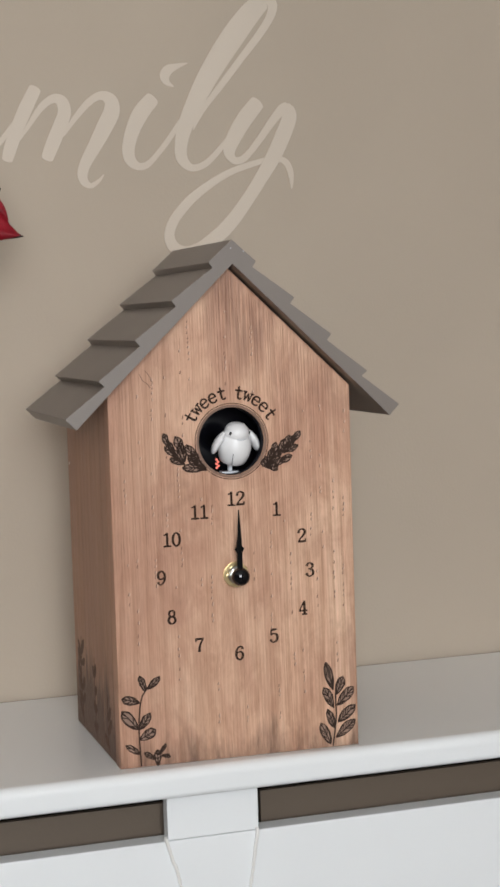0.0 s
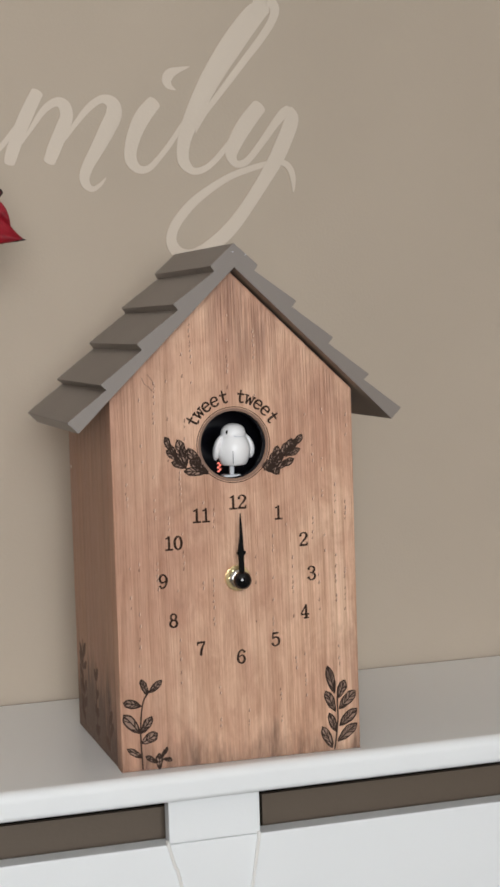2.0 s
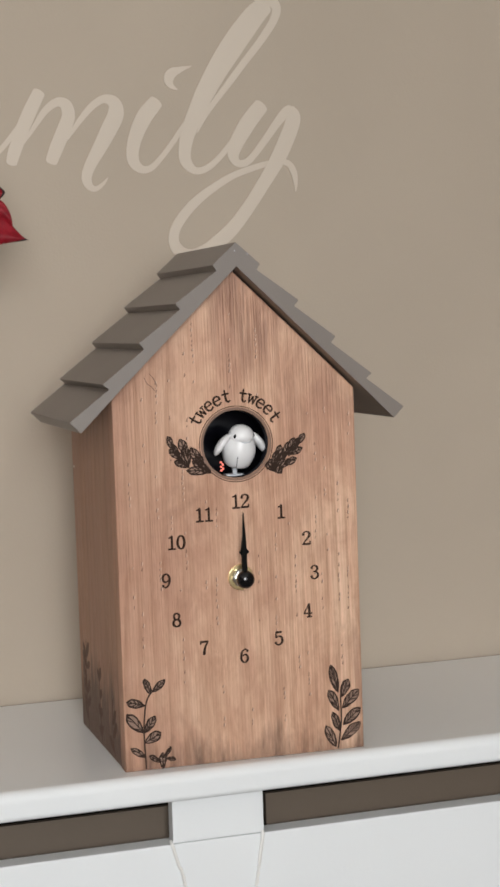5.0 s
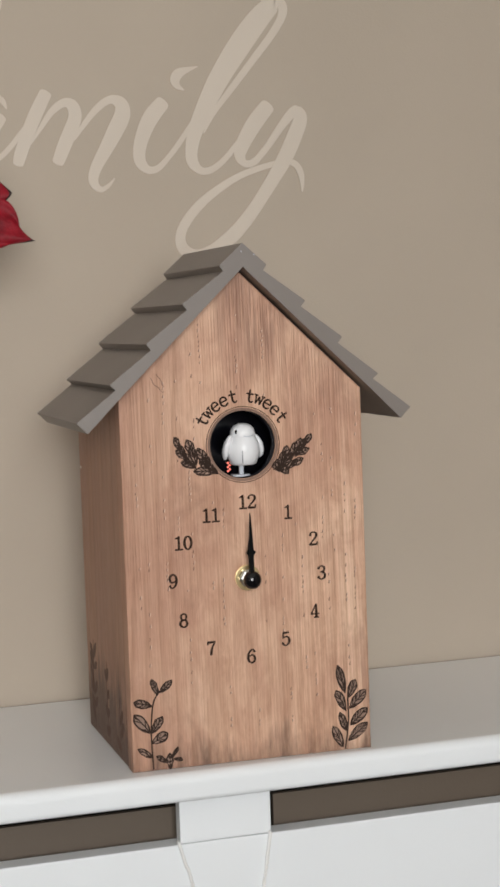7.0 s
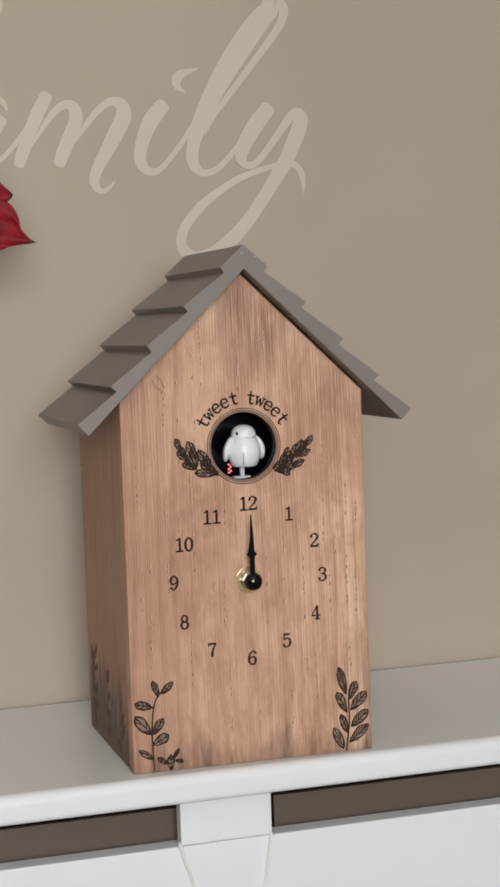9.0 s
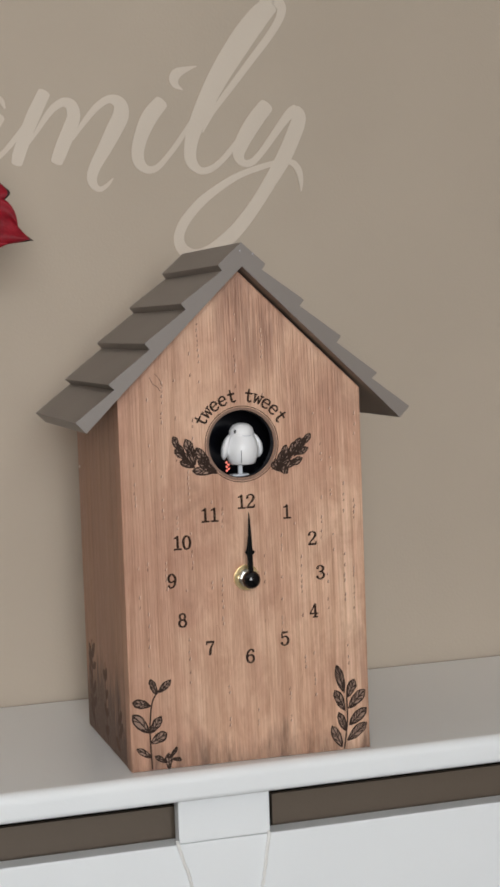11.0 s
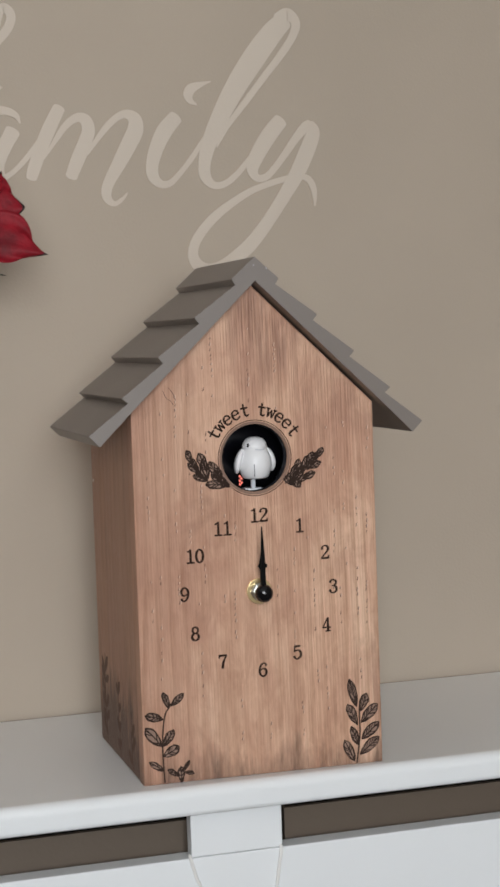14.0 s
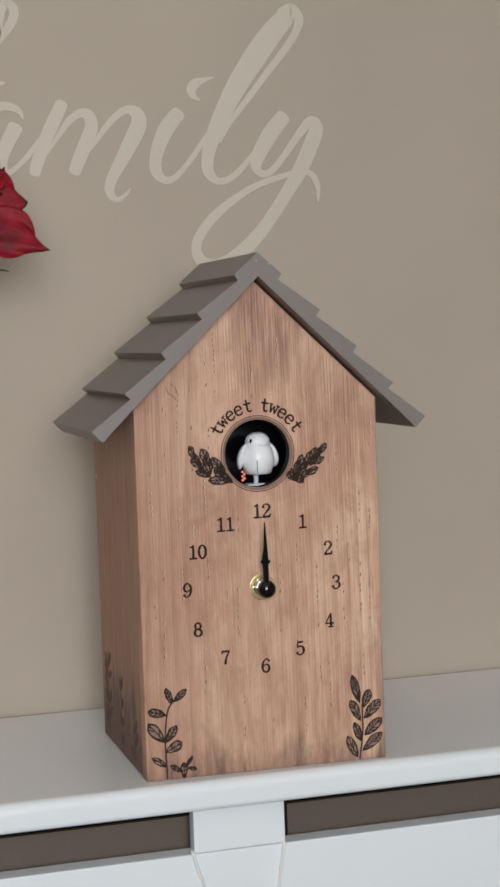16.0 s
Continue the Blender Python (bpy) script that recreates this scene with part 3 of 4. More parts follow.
def nail_head():
    bm = bmesh.new()
    bmesh.ops.create_uvsphere(bm, u_segments=12, v_segments=8, radius=0.0011)
    bmesh.ops.transform(bm, verts=bm.verts, matrix=Matrix.Translation((-HALF, 0.146, 0.196)) @ Matrix.Diagonal((0.4, 1, 1, 1)))
    part("nail_head", bm, STEEL, clock, "small bright nail head", smooth=True)


nail_head()

ROOF_Y = (-0.0138, 0.1463)
TIPS = [(0.0164, 0.3372), (0.0426, 0.3125), (0.0680, 0.2873), (0.0933, 0.2614), (0.1160, 0.2376)]
NOTCH = [(0.0138, 0.3334), (0.0394, 0.3086), (0.0647, 0.2832), (0.0892, 0.2580)]


def clock_roof():
    """Five stepped courses a side, each with an undercut lower edge."""
    def under(x):
        return APEX + 0.0006 - (APEX - 0.2306) / 0.1085 * x

    def blunt(p, q, r, d=0.0008):
        # a corner worn round by paint
        p, q, r = Vector(p), Vector(q), Vector(r)
        u, v = q + (p - q).normalized() * d, q + (r - q).normalized() * d
        return [tuple(u), tuple(q * 0.6 + (u + v) * 0.2), tuple(v)]

    for side in (-1, 1):
        start = [(0.0, 0.3518)] + NOTCH
        for k in range(5):
            a, tip = start[k], TIPS[k]
            def foot(p):
                # foot of the perpendicular on the underside
                s = (APEX - 0.2306) / 0.1085
                x = p[0] + (p[1] - under(p[0])) * -s / (1 + s * s)
                return (x, under(x))
            low_a = (0.0, under(0.0)) if k == 0 else foot(a)
            if k < 4:
                b = NOTCH[k]
                pts = [a, *blunt(a, tip, b), b, foot(b), low_a]
            else:
                pts = [a, *blunt(a, tip, (0.1088, 0.2303)), (0.1088, 0.2303), low_a]
            bm = prism_y([(side * x, z) for x, z in pts], *ROOF_Y)
            part("shingle", bm, ROOF, clock)


clock_roof()


def ridge_pins():
    for x, z in ((-0.0010, 0.3462), (0.0078, 0.3440)):
        part("ridge_pin", disc_y(x, z, 0.00038, ROOF_Y[0] - 0.0003, ROOF_Y[0] + 0.001, 12), PALE, clock, "tiny pale pin head")


ridge_pins()


# sprigs engraved on the front: a stem and leaves in millimetres, tip, foot and width
SPRIGS = [
    ([(-34.0, 202.7), (-40.0, 210.6), (-45.1, 219.3)],
     [(-48.0, 224.3, -44.1, 215.0, 3.5), (-47.2, 215.6, -40.1, 208.7, 3.5), (-39.5, 222.0, -34.9, 210.3, 5.5), (-43.6, 207.4, -34.0, 203.4, 3.9), (-32.3, 215.9, -24.6, 202.9, 5.9), (-35.3, 200.5, -18.4, 200.2, 5.1), (-45.1, 219.3, -39.7, 208.7, 3.1), (-42.2, 213.8, -34.4, 203.1, 3.9), (-37.0, 218.1, -33.6, 204.9, 4.7), (-29.0, 211.5, -20.4, 199.6, 5.5), (-31.5, 207.1, -18.9, 198.3, 4.7)]),
    ([(20.6, 198.7), (30.5, 205.1), (39.7, 212.3), (46.5, 219.7)],
     [(48.1, 221.6, 42.6, 214.5, 3.5), (40.7, 218.9, 36.3, 207.1, 5.1), (46.2, 212.0, 37.5, 207.8, 3.5), (30.9, 214.4, 27.3, 203.7, 4.3), (41.9, 205.2, 32.8, 201.1, 3.9), (31.0, 195.8, 24.0, 203.2, 4.7), (19.6, 203.4, 27.0, 196.8, 3.9), (44.4, 218.7, 38.8, 209.7, 3.5), (37.4, 216.7, 32.2, 205.0, 4.3), (33.9, 209.6, 27.1, 199.5, 4.3), (28.3, 211.0, 24.7, 199.6, 3.9), (38.2, 204.7, 29.1, 198.6, 3.5), (22.9, 205.5, 27.0, 196.4, 4.7)]),
    ([(65.8, 1.2), (68.6, 20.1), (68.7, 38.0), (70.7, 47.4)],
     [(62.0, 59.8, 66.7, 40.6, 5.9), (74.5, 49.0, 69.5, 37.2, 5.9), (60.1, 42.4, 67.1, 27.8, 5.9), (81.8, 41.2, 69.7, 29.2, 7.0), (62.5, 26.7, 67.1, 13.5, 5.1), (82.6, 28.3, 70.1, 17.5, 7.0), (57.2, 17.7, 64.2, 2.6, 5.9), (82.3, 17.9, 68.5, 6.9, 7.0)]),
    ([(-71.0, 1.3), (-71.7, 22.6), (-71.1, 36.1), (-69.1, 47.5), (-64.9, 54.0)],
     [(-70.1, 62.2, -66.2, 51.8, 3.9), (-56.1, 60.5, -64.6, 53.2, 4.3), (-82.7, 47.6, -70.8, 44.5, 5.5), (-83.0, 39.2, -72.3, 26.2, 7.0), (-63.7, 36.5, -71.1, 26.0, 5.5), (-60.2, 24.9, -71.4, 19.1, 6.6), (-80.9, 16.2, -71.4, 9.1, 3.9), (-68.7, 9.9, -61.0, 4.8, 3.1), (-59.6, 10.9, -59.6, 0.4, 4.3), (-53.6, 14.5, -58.2, 7.6, 2.3), (-50.8, 5.7, -56.6, 7.1, 2.3)]),
]


def leaf(bm, x0, z0, x1, z1, w, y, rnd):
    """A pointed leaf from tip to foot: an uneven outline, a midrib and slanted hatching burnt into the wood."""
    a, b = Vector((x0, z0)), Vector((x1, z1))
    d = b - a
    n = Vector((-d.y, d.x)).normalized()
    def at(t, s):
        return a + d * t + n * s * w * 0.5 * math.sin(math.pi * min(1, max(0, t)) ** 0.8) ** 0.75
    fill = [bm.verts.new((at(t / 8, 0.96).x, y + 0.00006, at(t / 8, 0.96).y)) for t in range(9)] + [bm.verts.new((at(t / 8, -0.96).x, y + 0.00006, at(t / 8, -0.96).y)) for t in range(7, 0, -1)]
    bm.faces.new(fill).material_index = 1
    for s in (-1, 1):
        pts = [(*(at(t / 6, s) + n * rnd.uniform(-0.0002, 0.0002)), rnd.uniform(0.0006, 0.0013)) for t in range(7)]
        brush(bm, pts, 0.0004, y, 3)
    brush(bm, [(*at(0.08, 0.0), 0.0006), (*at(0.5, 0.08), 0.0008), (*at(1.0, 0.0), 0.0007)], 0.0004, y + 0.00003, 3)
    k = max(3, int(d.length / 0.0024))
    for i in range(1, k):
        t = i / k + rnd.uniform(-0.03, 0.03)
        for s in (-1, 1):
            if rnd.random() < 0.85:
                p, q = at(t - 0.10, s * rnd.uniform(0.75, 0.98)), at(t + 0.10, s * 0.08)
                brush(bm, [(*p, rnd.uniform(0.0005, 0.0012)), (*q, rnd.uniform(0.0004, 0.0008))], 0.0004, y + 0.00002, 1)


def sprigs():
    rnd = random.Random(11)
    for stem, leaves in SPRIGS:
        bm = bmesh.new()
        brush(bm, [(x / 1000, z / 1000, 0.0010) for x, z in stem], 0.0004, -0.00016, 8)
        for v in leaves:
            leaf(bm, *[c / 1000 for c in v[:4]], v[4] * (1.05 if v[1] > 100 else 0.95) / 1000, -0.00014, rnd)
        part("engraved_sprig", bm, [BURN, SCORCH], clock, "dark burnt sprig of leaves")
    # sprigs low on the side: two leafy ones and a small flower stalk between
    for y0, z0, h, pairs, wide in ((0.126, 0.003, 0.066, 6, 0.013), (0.078, 0.003, 0.058, 4, 0.006), (0.036, 0.003, 0.040, 4, 0.014)):
        bm = bmesh.new()
        brush(bm, [(0, 0, 0.0012), (0.003, h * 0.5, 0.0011), (0.001, h, 0.0008)], 0.0004, -0.00016, 8)
        for i in range(pairs):
            z = h * (0.08 + 0.86 * i / pairs)
            for s in (-1, 1):
                if rnd.random() < 0.25:
                    continue
                leaf(bm, 0.002 + s * wide * rnd.uniform(0.75, 1.1), z + rnd.uniform(0.006, 0.013), 0.002, z + rnd.uniform(-0.001, 0.002), rnd.uniform(0.0040, 0.0065), -0.00014, rnd)
        for v in bm.verts:
            v.co = (-HALF + v.co.y, y0 + v.co.x, z0 + v.co.z)
        part("engraved_sprig", bm, [SIDE_BURN, SIDE_BURN], clock, "dark burnt sprig of leaves")


sprigs()

# ---- dial ----
NUMS = {1: (0.0297, 0.1691), 2: (0.0473, 0.1496), 3: (0.0524, 0.1257), 4: (0.0468, 0.0994), 5: (0.0252, 0.0820), 6: (0.0003, 0.0720), 7: (-0.0277, 0.0800), 8: (-0.0463, 0.1005), 9: (-0.0526, 0.1275), 10: (-0.0446, 0.1529), 11: (-0.0247, 0.1703), 12: (0.0010, 0.1779)}


# typewriter figures and letters: strokes of (across, up, weight); figures in a 1 x 1.6 field, letters in a 1 x 1 one
def loop(cx, cz, rx, rz, thin, thick):
    return [(cx + rx * math.sin(a * math.pi / 6), cz + rz * math.cos(a * math.pi / 6), thin + (thick - thin) * abs(math.sin(a * math.pi / 6))) for a in range(13)]


SIX = [[(0.36, 0.52, 0.26), (0.28, 0.70, 0.14), (0.06, 0.78, 0.12), (-0.24, 0.52, 0.18), (-0.38, 0.0, 0.24), (-0.34, -0.46, 0.22), (-0.06, -0.78, 0.14), (0.26, -0.64, 0.20), (0.38, -0.28, 0.24), (0.26, 0.06, 0.18), (0.0, 0.14, 0.12), (-0.28, -0.04, 0.10)]]
TYPE = {
    "0": [loop(0, 0, 0.38, 0.76, 0.13, 0.25)],
    "1": [[(0.02, 0.78, 0.2), (0.02, 0.0, 0.22), (0.02, -0.74, 0.22)], [(-0.34, 0.56, 0.12), (-0.14, 0.62, 0.14), (0.0, 0.76, 0.14)], [(-0.38, -0.74, 0.15), (0.0, -0.74, 0.15), (0.42, -0.74, 0.15)]],
    "2": [[(-0.34, 0.40, 0.28), (-0.30, 0.64, 0.14), (0.0, 0.78, 0.12), (0.30, 0.64, 0.2), (0.36, 0.38, 0.25), (0.18, 0.04, 0.18), (-0.16, -0.34, 0.12), (-0.40, -0.68, 0.12)], [(-0.42, -0.70, 0.2), (0.0, -0.70, 0.2), (0.38, -0.70, 0.18)], [(0.38, -0.74, 0.13), (0.42, -0.40, 0.12)]],
    "3": [[(-0.34, 0.50, 0.26), (-0.22, 0.72, 0.13), (0.04, 0.79, 0.12), (0.30, 0.62, 0.2), (0.32, 0.36, 0.22), (0.14, 0.12, 0.14), (-0.12, 0.07, 0.10)], [(-0.08, 0.08, 0.1), (0.20, 0.02, 0.14), (0.38, -0.24, 0.24), (0.34, -0.56, 0.22), (0.06, -0.78, 0.13), (-0.22, -0.72, 0.14), (-0.38, -0.48, 0.28)]],
    "4": [[(0.12, 0.80, 0.12), (-0.16, 0.24, 0.11), (-0.44, -0.30, 0.11)], [(-0.46, -0.33, 0.13), (0.0, -0.33, 0.13), (0.46, -0.33, 0.13)], [(0.15, 0.80, 0.2), (0.15, 0.0, 0.24), (0.15, -0.74, 0.24)], [(-0.12, -0.75, 0.13), (0.15, -0.75, 0.13), (0.42, -0.75, 0.13)]],
    "5": [[(-0.30, 0.71, 0.2), (0.0, 0.71, 0.2), (0.32, 0.74, 0.14)], [(-0.30, 0.76, 0.12), (-0.33, 0.4, 0.12), (-0.34, 0.08, 0.12)], [(-0.34, 0.08, 0.1), (-0.04, 0.24, 0.13), (0.28, 0.12, 0.2), (0.39, -0.22, 0.25), (0.30, -0.58, 0.2), (0.0, -0.79, 0.13), (-0.26, -0.72, 0.14), (-0.38, -0.50, 0.28)]],
    "6": SIX,
    "7": [[(-0.40, 0.70, 0.2), (0.0, 0.70, 0.2), (0.42, 0.72, 0.16)], [(-0.40, 0.76, 0.12), (-0.41, 0.42, 0.12)], [(0.41, 0.68, 0.12), (0.16, 0.22, 0.16), (0.0, -0.28, 0.23), (-0.05, -0.76, 0.26)]],
    "8": [loop(0, 0.40, 0.30, 0.37, 0.12, 0.2), loop(0, -0.37, 0.38, 0.41, 0.13, 0.24)],
    "9": [[(-x, -z, w) for x, z, w in stroke] for stroke in SIX],
    "t": [[(-0.04, 0.88, 0.14), (-0.05, 0.2, 0.2), (-0.02, -0.32, 0.2), (0.16, -0.50, 0.16), (0.40, -0.40, 0.13)], [(-0.40, 0.42, 0.16), (0.0, 0.42, 0.16), (0.38, 0.42, 0.16)]],
    "w": [[(-0.44, 0.45, 0.16), (-0.24, -0.46, 0.17)], [(-0.24, -0.46, 0.12), (0.0, 0.34, 0.12)], [(0.0, 0.34, 0.16), (0.24, -0.46, 0.17)], [(0.24, -0.46, 0.12), (0.44, 0.45, 0.12)], [(-0.62, 0.46, 0.13), (-0.24, 0.46, 0.13)], [(0.24, 0.46, 0.13), (0.62, 0.46, 0.13)]],
    "e": [[(-0.34, 0.04, 0.12), (0.0, 0.04, 0.12), (0.38, 0.04, 0.12)], [(0.38, 0.04, 0.18), (0.30, 0.38, 0.16), (0.0, 0.51, 0.14), (-0.30, 0.36, 0.18), (-0.42, 0.0, 0.2), (-0.30, -0.38, 0.18), (0.04, -0.51, 0.15), (0.38, -0.34, 0.14)]],
}


def glyph(ch, wide, high):
    """A printed character of TYPE in the x-z plane, wide and high being the sizes of one unit."""
    bm = bmesh.new()
    for i, stroke in enumerate(TYPE[ch]):
        brush(bm, [(x * wide, z * high, (w + 0.05) * (wide + high) / 2) for x, z, w in stroke], 0.0003, -0.00010 - 0.00002 * i, 4, 0.3)
    return bm


def dial():
    for k, (x, z) in NUMS.items():
        text = str(k)
        spots = (0,) if k < 10 else (-0.0032, 0.0032)
        for ch, dx in zip(text, spots):
            bm = glyph(ch, 0.0062, 0.0058)
            for v in bm.verts:
                v.co += Vector((x + dx, 0, z))
            part("numeral", bm, INK, clock, "dark printed digit " + ch + " of numeral " + text)
    # the words on an arc over the hole
    word = "tweet"
    for first in (-58.5, 10.5):
        for i, ch in enumerate(word):
            bm = glyph(ch, 0.0060, 0.0060)
            rot = Matrix.Rotation(radians(first + 11.9 * i), 4, "Y")
            for v in bm.verts:
                v.co = rot @ (v.co + Vector((0, 0, 0.0320))) + Vector((HOLE[0], 0, HOLE[1]))
            part("letter", bm, INK, clock, "dark printed letter " + ch)


dial()


def clock_hands():
    x, z = HUB
    soften(part("washer", ring_y(x, z, 0.0058, 0.0088, -0.0016, 0.0005), BRASS, clock, "polished brass washer"), 0.0004)
    nut = lathe([(0.0064, -0.0003), (0.0064, 0.0030), (0.0050, 0.0040), (0.0042, 0.0042), (0.0042, 0.0100), (0.0030, 0.0102)], 6)
    for v in nut.verts:
        v.co = (x + v.co.x, -v.co.z, z + v.co.y)
    part("nut", nut, STEEL, clock, "small bright steel nut")
    # hour hand: short spade with two side lobes
    bm = bmesh.new()
    brush(bm, [(x, z - 0.002, 0.0036), (x, z + 0.008, 0.0034), (x, z + 0.0155, 0.0034), (x + 0.0001, z + 0.0185, 0.0068), (x, z + 0.0205, 0.0042), (x, z + 0.030, 0.0012)], -0.0104, -0.0112, 6)
    part("hour_hand", bm, HANDS_PAINT, clock, "short black spade hand")
    bm = bmesh.new()
    brush(bm, [(x, z - 0.002, 0.0036), (x, z + 0.010, 0.0031), (x, z + 0.022, 0.0029), (x - 0.0001, z + 0.034, 0.0019), (x - 0.0002, z + 0.0452, 0.0005)], -0.0122, -0.0130, 6)
    part("minute_hand", bm, HANDS_PAINT, clock, "long tapering black hand")
    cap = lathe([(0.0052, 0.0095), (0.0060, 0.0105), (0.0062, 0.0125), (0.0058, 0.0148), (0.0044, 0.0165), (0.0022, 0.0175), (0.0004, 0.0178)], 32)
    for v in cap.verts:
        v.co = (x + v.co.x, -v.co.z, z + v.co.y)
    part("hub_cap", cap, BLACK, clock, "domed glossy black cap", smooth=True)


clock_hands()

# ---- the bird ----
BIRD = Vector((0.0030, 0.0125, 0.2025))     # where the body sits on its post
TURN = 12


def egg(bm, size, m, n=20):
    r = bmesh.ops.create_uvsphere(bm, u_segments=n, v_segments=n // 2, radius=1)
    bmesh.ops.transform(bm, verts=r["verts"], matrix=m @ Matrix.Diagonal((*size, 1)))
    return r["verts"]


def bird_figure():
    bm = lathe([(0.0030, -0.0004), (0.0078, -0.0002), (0.0090, 0.0008), (0.0104, 0.0042), (0.0113, 0.0080), (0.0115, 0.0112), (0.0109, 0.0146), (0.0097, 0.0174), (0.0089, 0.0190), (0.0083, 0.0198), (0.0086, 0.0203), (0.0086, 0.0222), (0.0077, 0.0248), (0.0058, 0.0268), (0.0030, 0.0280), (0.0003, 0.0283)], 36)
    body = part("bird", bm, PLASTIC, clock, "small white plastic bird that bows and flaps", smooth=True)
    body.matrix_basis = Matrix.Translation(BIRD) @ pose(0, 0, 0, 0, 0, TURN)
    # breast seam, face and tail
    bm = bmesh.new()
    box(-0.00025, 0.00025, -0.0118, -0.0095, 0.0015, 0.0100, bm)
    bmesh.ops.rotate(bm, verts=bm.verts, cent=(0, 0, 0), matrix=Matrix.Rotation(radians(-30), 3, 'Z'))
    part("seam", bm, SEAM, body, "dark grey moulding seam")
    for s in (-1, 1):
        bm = bmesh.new()
        egg(bm, (0.0011, 0.0009, 0.0015), Matrix.Translation((s * 0.0069, -0.0042, 0.0226)))
        part("eye", bm, BLACK, body, "black bead eye", smooth=True)
    bm = bmesh.new()
    tube(bm, [(-0.0034, -0.0079, 0.0199), (-0.0018, -0.0085, 0.0195), (0, -0.0088, 0.0194), (0.0018, -0.0085, 0.0195), (0.0034, -0.0079, 0.0199)], 0.00035, 6)
    part("beak", bm, PALE, body, "small pale beak line", smooth=True)
    bm = bmesh.new()
    egg(bm, (0.0055, 0.0085, 0.0020), Matrix.Translation((0, 0.0095, 0.0030)) @ pose(0, 0, 0, 24, 0, 0))
    part("tail", bm, PLASTIC, body, smooth=True)
    wings = []
    for s in (-1, 1):
        bm = bmesh.new()
        for v in egg(bm, (0.0028, 0.0056, 0.0088), Matrix.Translation((0, 0.0, -0.0074)), 24):
            t = min(1.0, max(0.0, -v.co.z / 0.018))
            v.co.y += 0.0022 * t * t
            v.co.x += s * 0.0008 * math.sin(t * math.pi)
        if s < 0:
            bmesh.ops.rotate(bm, verts=bm.verts, cent=(0, 0, 0), matrix=Matrix.Rotation(radians(-28), 3, 'Z'))
        w = part("wing", bm, PLASTIC, body, "white flapping wing", smooth=True)
        wings.append(w)
    return body, wings


bird, (wing_r, wing_l) = bird_figure()


def bird_post():
    x, y, z = BIRD
    bm = box(x - 0.0033, x - 0.0003, y - 0.0015, y + 0.0015, z - 0.0068, z + 0.0008)
    soften(part("bird_post", bm, PALE, clock, "pale grey plastic post"), 0.0006)
    bm = box(x - 0.0085, x + 0.0038, y - 0.004, y + 0.004, z - 0.0086, z - 0.0066)
    soften(part("post_foot", bm, PALE, clock, "pale grey plastic foot"), 0.0006)
    # floor plate inside the chamber that carries the foot
    bm = box(x - 0.014, x + 0.011, y - 0.006, y + 0.020, z - 0.0106, z - 0.0087)
    part("chamber_floor", bm, GLOSS, clock)
    for i, (dx, dz) in enumerate(((-0.0002, 0.0056), (0.0010, 0.0040), (-0.0003, 0.0026), (0.0011, 0.0012), (-0.0002, 0.0))):
        bm = bmesh.new()
        egg(bm, (0.0009, 0.0006, 0.0008), Matrix.Translation((x - 0.0098 + dx, y + 0.004, z - 0.0044 + dz)), 10)
        part("led", bm, LEDM, clock, "tiny glowing red light", smooth=True)


bird_post()


# ---- red flower beside the clock ----
def petal(bm, base, out, up, length, width, cup, ruffle, seed, point):
    """A petal sheet with some thickness, its rim rolled back and ragged."""
    rnd = random.Random(seed)
    out, up = Vector(out).normalized(), Vector(up)
    up = (up - out * up.dot(out)).normalized()
    side = out.cross(up)
    nu, nv = 26, 16
    ph = rnd.uniform(0, 6)
    grid = []
    for k in (0, 1):
        rows = []
        for i in range(nu + 1):
            u = i / nu
            row = []
            for j in range(nv + 1):
                v = j / nv * 2 - 1
                w = width * (0.25 + 0.75 * math.sin(min(1, u * 1.3) * math.pi / 2)) * (1 - point * u ** 6)
                tip = length * u * (1 - 0.18 * v * v * u + 0.05 * math.sin(5 * v + ph) * u)
                p = Vector(base) + out * tip + side * (w * v / 2) + up * (cup * (v * v) * u * (1.2 - u) + ruffle * (math.sin(4.2 * v + ph) + 0.5 * math.sin(9.0 * v + 5 * u + ph)) * u * u - 0.35 * cup * u ** 3)
                row.append(bm.verts.new(p + up * (0.0005 * k)))
            rows.append(row)
        grid.append(rows)
    for k, rows in enumerate(grid):
        for i in range(nu):
            for j in range(nv):
                f = bm.faces.new((rows[i][j], rows[i + 1][j], rows[i + 1][j + 1], rows[i][j + 1]))
                f.material_index = 1 if i >= nu - 1 - 2 * (point > 0.8) and (3 < j < nv - 3 or (j + seed) % 7 == 0) else 0
    for i in range(nu):
        for j in (0, nv):
            bm.faces.new((grid[0][i][j], grid[0][i + 1][j], grid[1][i + 1][j], grid[1][i][j]))
    for j in range(nv):
        f = bm.faces.new((grid[0][nu][j], grid[0][nu][j + 1], grid[1][nu][j + 1], grid[1][nu][j]))
        f.material_index = 1


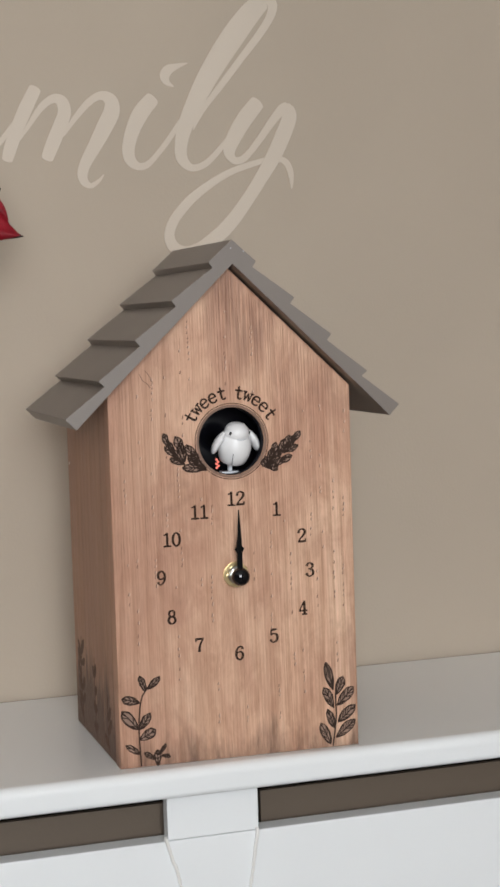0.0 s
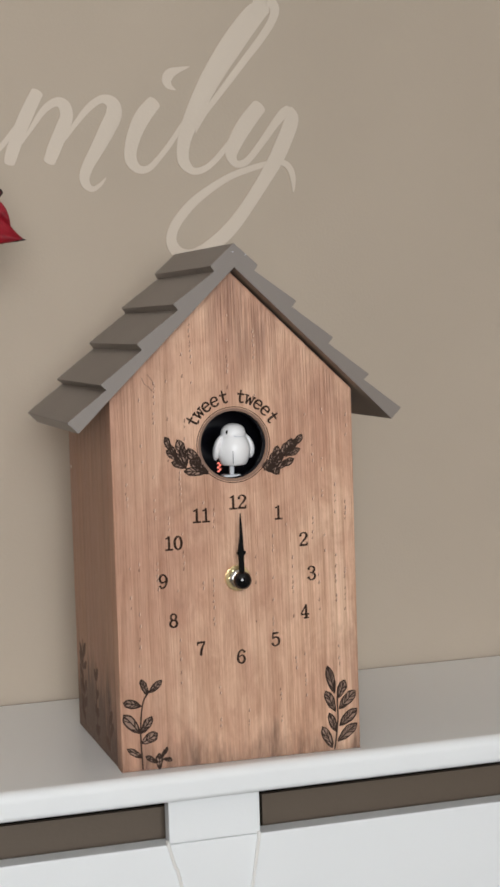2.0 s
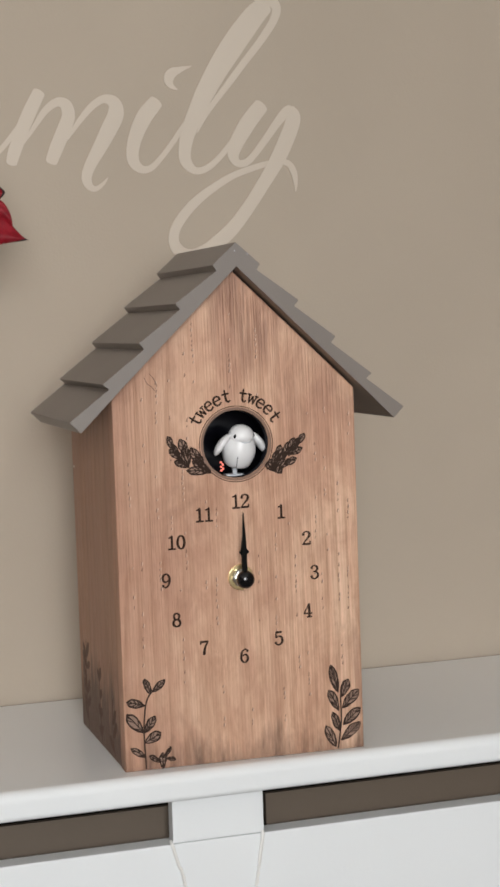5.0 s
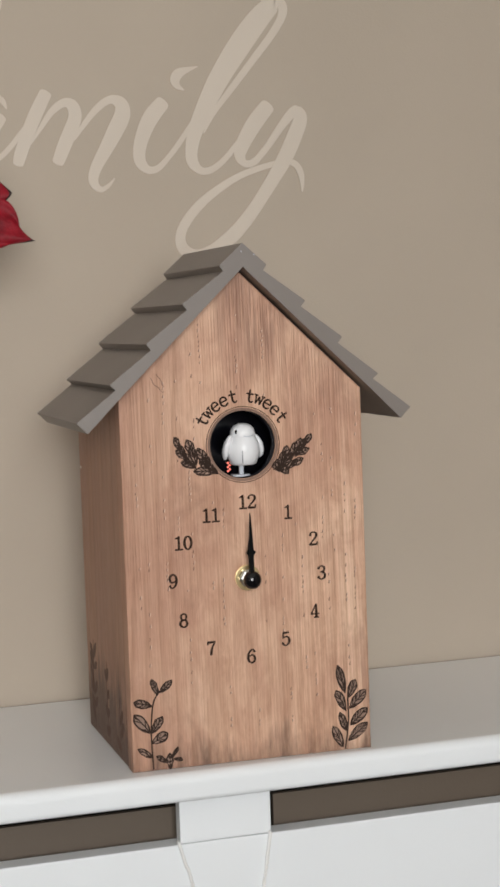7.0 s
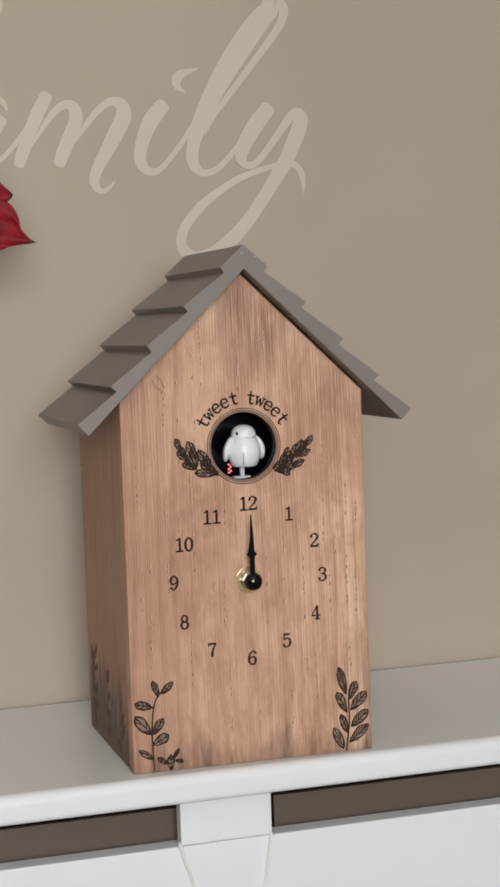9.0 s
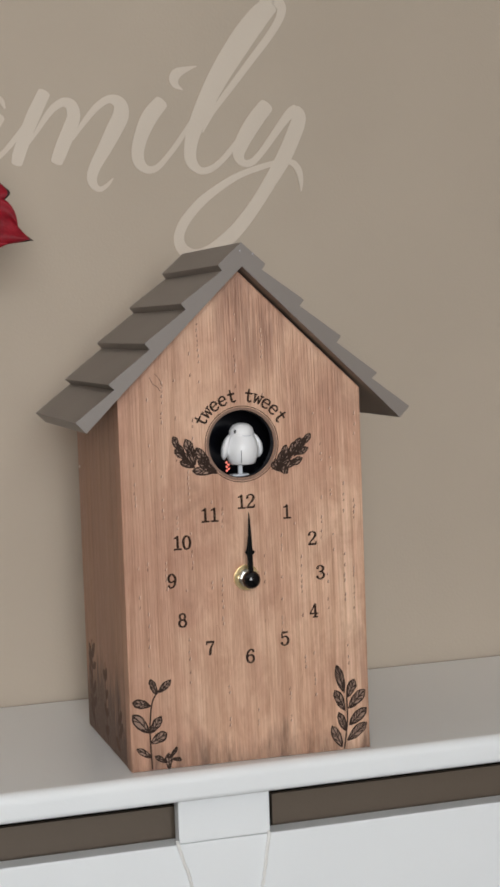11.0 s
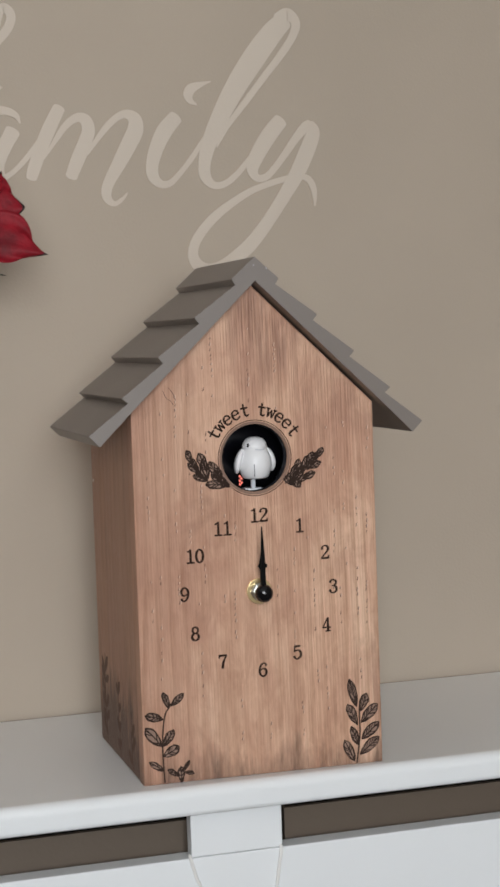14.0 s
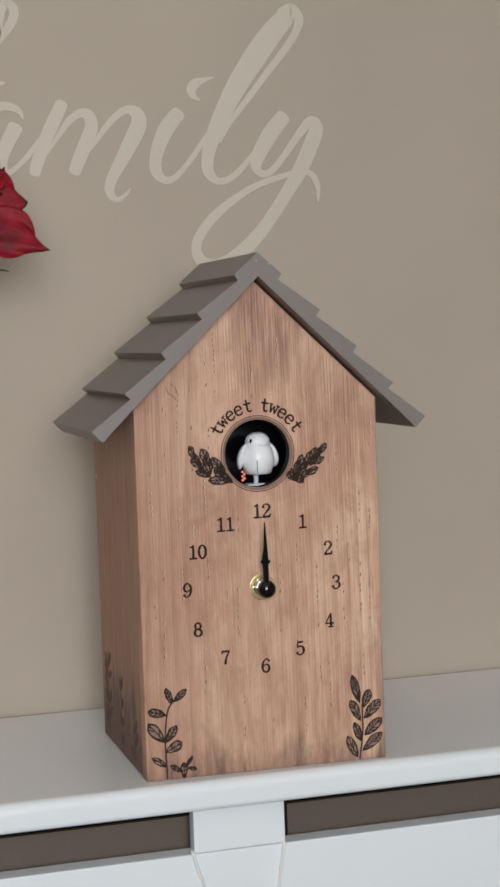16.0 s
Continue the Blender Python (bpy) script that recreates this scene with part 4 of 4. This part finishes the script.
def red_rose():
    rose = new("red_rose")
    rose.location = (-0.125, -0.12, TOP)
    tagged(rose, "red fabric rose with dark curled petal edges on shelf", "flower")
    c = Vector((0, 0, 0.372))
    # foot above the shelf, direction, up, length, width, cup, how pointed
    specs = [(0.389, (0.0654, -0.016, -0.0285), (0.1, -1, 0.25), 0.0655, 0.043, 0.010, 0.74), (0.399, (0.052, -0.004, -0.002), (0, -1, 0.1), 0.046, 0.050, 0.008, 0.45),
             (0.405, (0.030, 0.006, 0.022), (-0.3, -1, 0.4), 0.040, 0.042, 0.010, 0.6), (0.392, (0.02, -0.05, 0.02), (0, 0.3, 1), 0.042, 0.045, 0.012, 0.6),
             (0.392, (-0.05, -0.012, 0.01), (0.2, -1, 0.3), 0.056, 0.050, 0.012, 0.7), (0.396, (-0.03, 0.03, 0.035), (0.4, -0.4, 1), 0.05, 0.048, 0.012, 0.6),
             (0.390, (0.006, 0.05, 0.012), (0, -0.4, 1), 0.050, 0.05, 0.012, 0.6), (0.390, (0.0, -0.008, 0.05), (0.3, -1, 0), 0.042, 0.045, 0.012, 0.6)]
    for i, (z, o, u, ln, w, cup, point) in enumerate(specs):
        bm = bmesh.new()
        petal(bm, (0, 0, z), o, u, ln, w, cup, 0.003, i + 3, point)
        part("petal", bm, [PETAL, DARKEDGE], rose, smooth=True)
    bm = bmesh.new()
    tube(bm, smooth_line([(0, 0, 0.392), (-0.004, 0.002, 0.30), (-0.010, 0.0, 0.15), (-0.012, 0, 0.0)], 8), 0.0022, 8)
    part("stem", bm, STEM, rose, "dark wire stem", smooth=True)
    for tip in ((0.031, -0.012, 0.348), (-0.03, 0.01, 0.345)):
        bm = bmesh.new()
        tube(bm, smooth_line([(0, 0, 0.376), (tip[0] * 0.5, tip[1] * 0.5, 0.353), tip], 6), lambda t: 0.0022 * (1 - t) + 0.0003, 8)
        part("sepal", bm, STEM, rose, smooth=True)


red_rose()


# ---- what moves: the bird bows and spreads its wings at each tweet ----
# seconds, bow, wings (0 at rest, 1 full)
BOWS = [(0.0, 1, 0.8), (0.1, 1, 0.85), (0.2, 0.05, 0.1), (0.3, 0, 0), (1.0, 0, 0), (1.1, 0.35, 1.25), (1.2, 0.95, 1.0), (1.3, 1, 0.8),
        (1.4, 1, 0.85), (1.5, 1, 0.85), (1.6, 1, 0.75), (1.7, 0.1, 0.25), (1.8, 0, 0), (2.2, 0, 0), (2.3, 0.7, 1.4), (2.4, 1, 1.1)]
BOWS2 = [(2.5, 0.95, 0.8), (2.6, 1, 0.95), (2.7, 1, 0.9), (2.8, 1, 0.8), (2.9, 0.1, 0.25), (3.0, 0, 0), (3.5, 0, 0.05), (3.6, 0.3, 0.5), (3.7, 0.7, 0.75),
         (3.8, 1, 0.85), (4.1, 1, 0.8), (4.2, 0.1, 0.25), (4.3, 0, 0), (4.8, 0, 0), (4.9, 0.4, 1.1), (5.0, 1, 1.0), (5.4, 1, 0.8), (5.5, 0.1, 0.2), (5.6, 0, 0), (6.2, 0, 0.2)]
BOWS3 = [(6.3, 0.7, 1.4), (6.4, 1, 1.25), (6.5, 0.95, 0.9), (6.6, 1, 0.85), (6.8, 1, 0.85), (6.9, 0.15, 0.3), (7.0, 0, 0), (7.4, 0, 0), (7.5, 0.2, 0.55), (7.6, 0.6, 0.75),
         (7.7, 0.7, 0.75), (7.8, 1, 0.95), (7.9, 0.75, 0.75), (8.0, 0.9, 0.85), (8.1, 0.5, 0.6), (8.2, 0.1, 0.15), (8.3, 0, 0), (9.0, 0, 0.05), (9.1, 0.6, 0.65), (9.2, 0.7, 0.75)]
BOWS4 = [(9.3, 1, 0.85), (9.6, 1, 0.8), (9.7, 0.1, 0.2), (9.8, 0, 0), (10.3, 0, 0), (10.4, 0.6, 0.7), (10.5, 1, 0.9), (10.8, 1, 0.8), (10.9, 0.1, 0.2), (11.0, 0, 0), (16.0, 0, 0)]


def motions():
    steps = BOWS + BOWS2 + BOWS3 + BOWS4
    base = Matrix.Translation(BIRD) @ pose(0, 0, 0, 0, 0, TURN)
    walk(bird, [(t, base @ pose(0, 0, 0, 21 * b, 0, 0)) for t, b, w in steps])
    for wing, s in ((wing_r, -1), (wing_l, 1)):
        walk(wing, [(t, pose(s * 0.0096, 0.0004, 0.0192 + 0.0022 * b, -10 * b, -s * (15 + 33 * w - 13 * b), 0)) for t, b, w in steps])


motions()
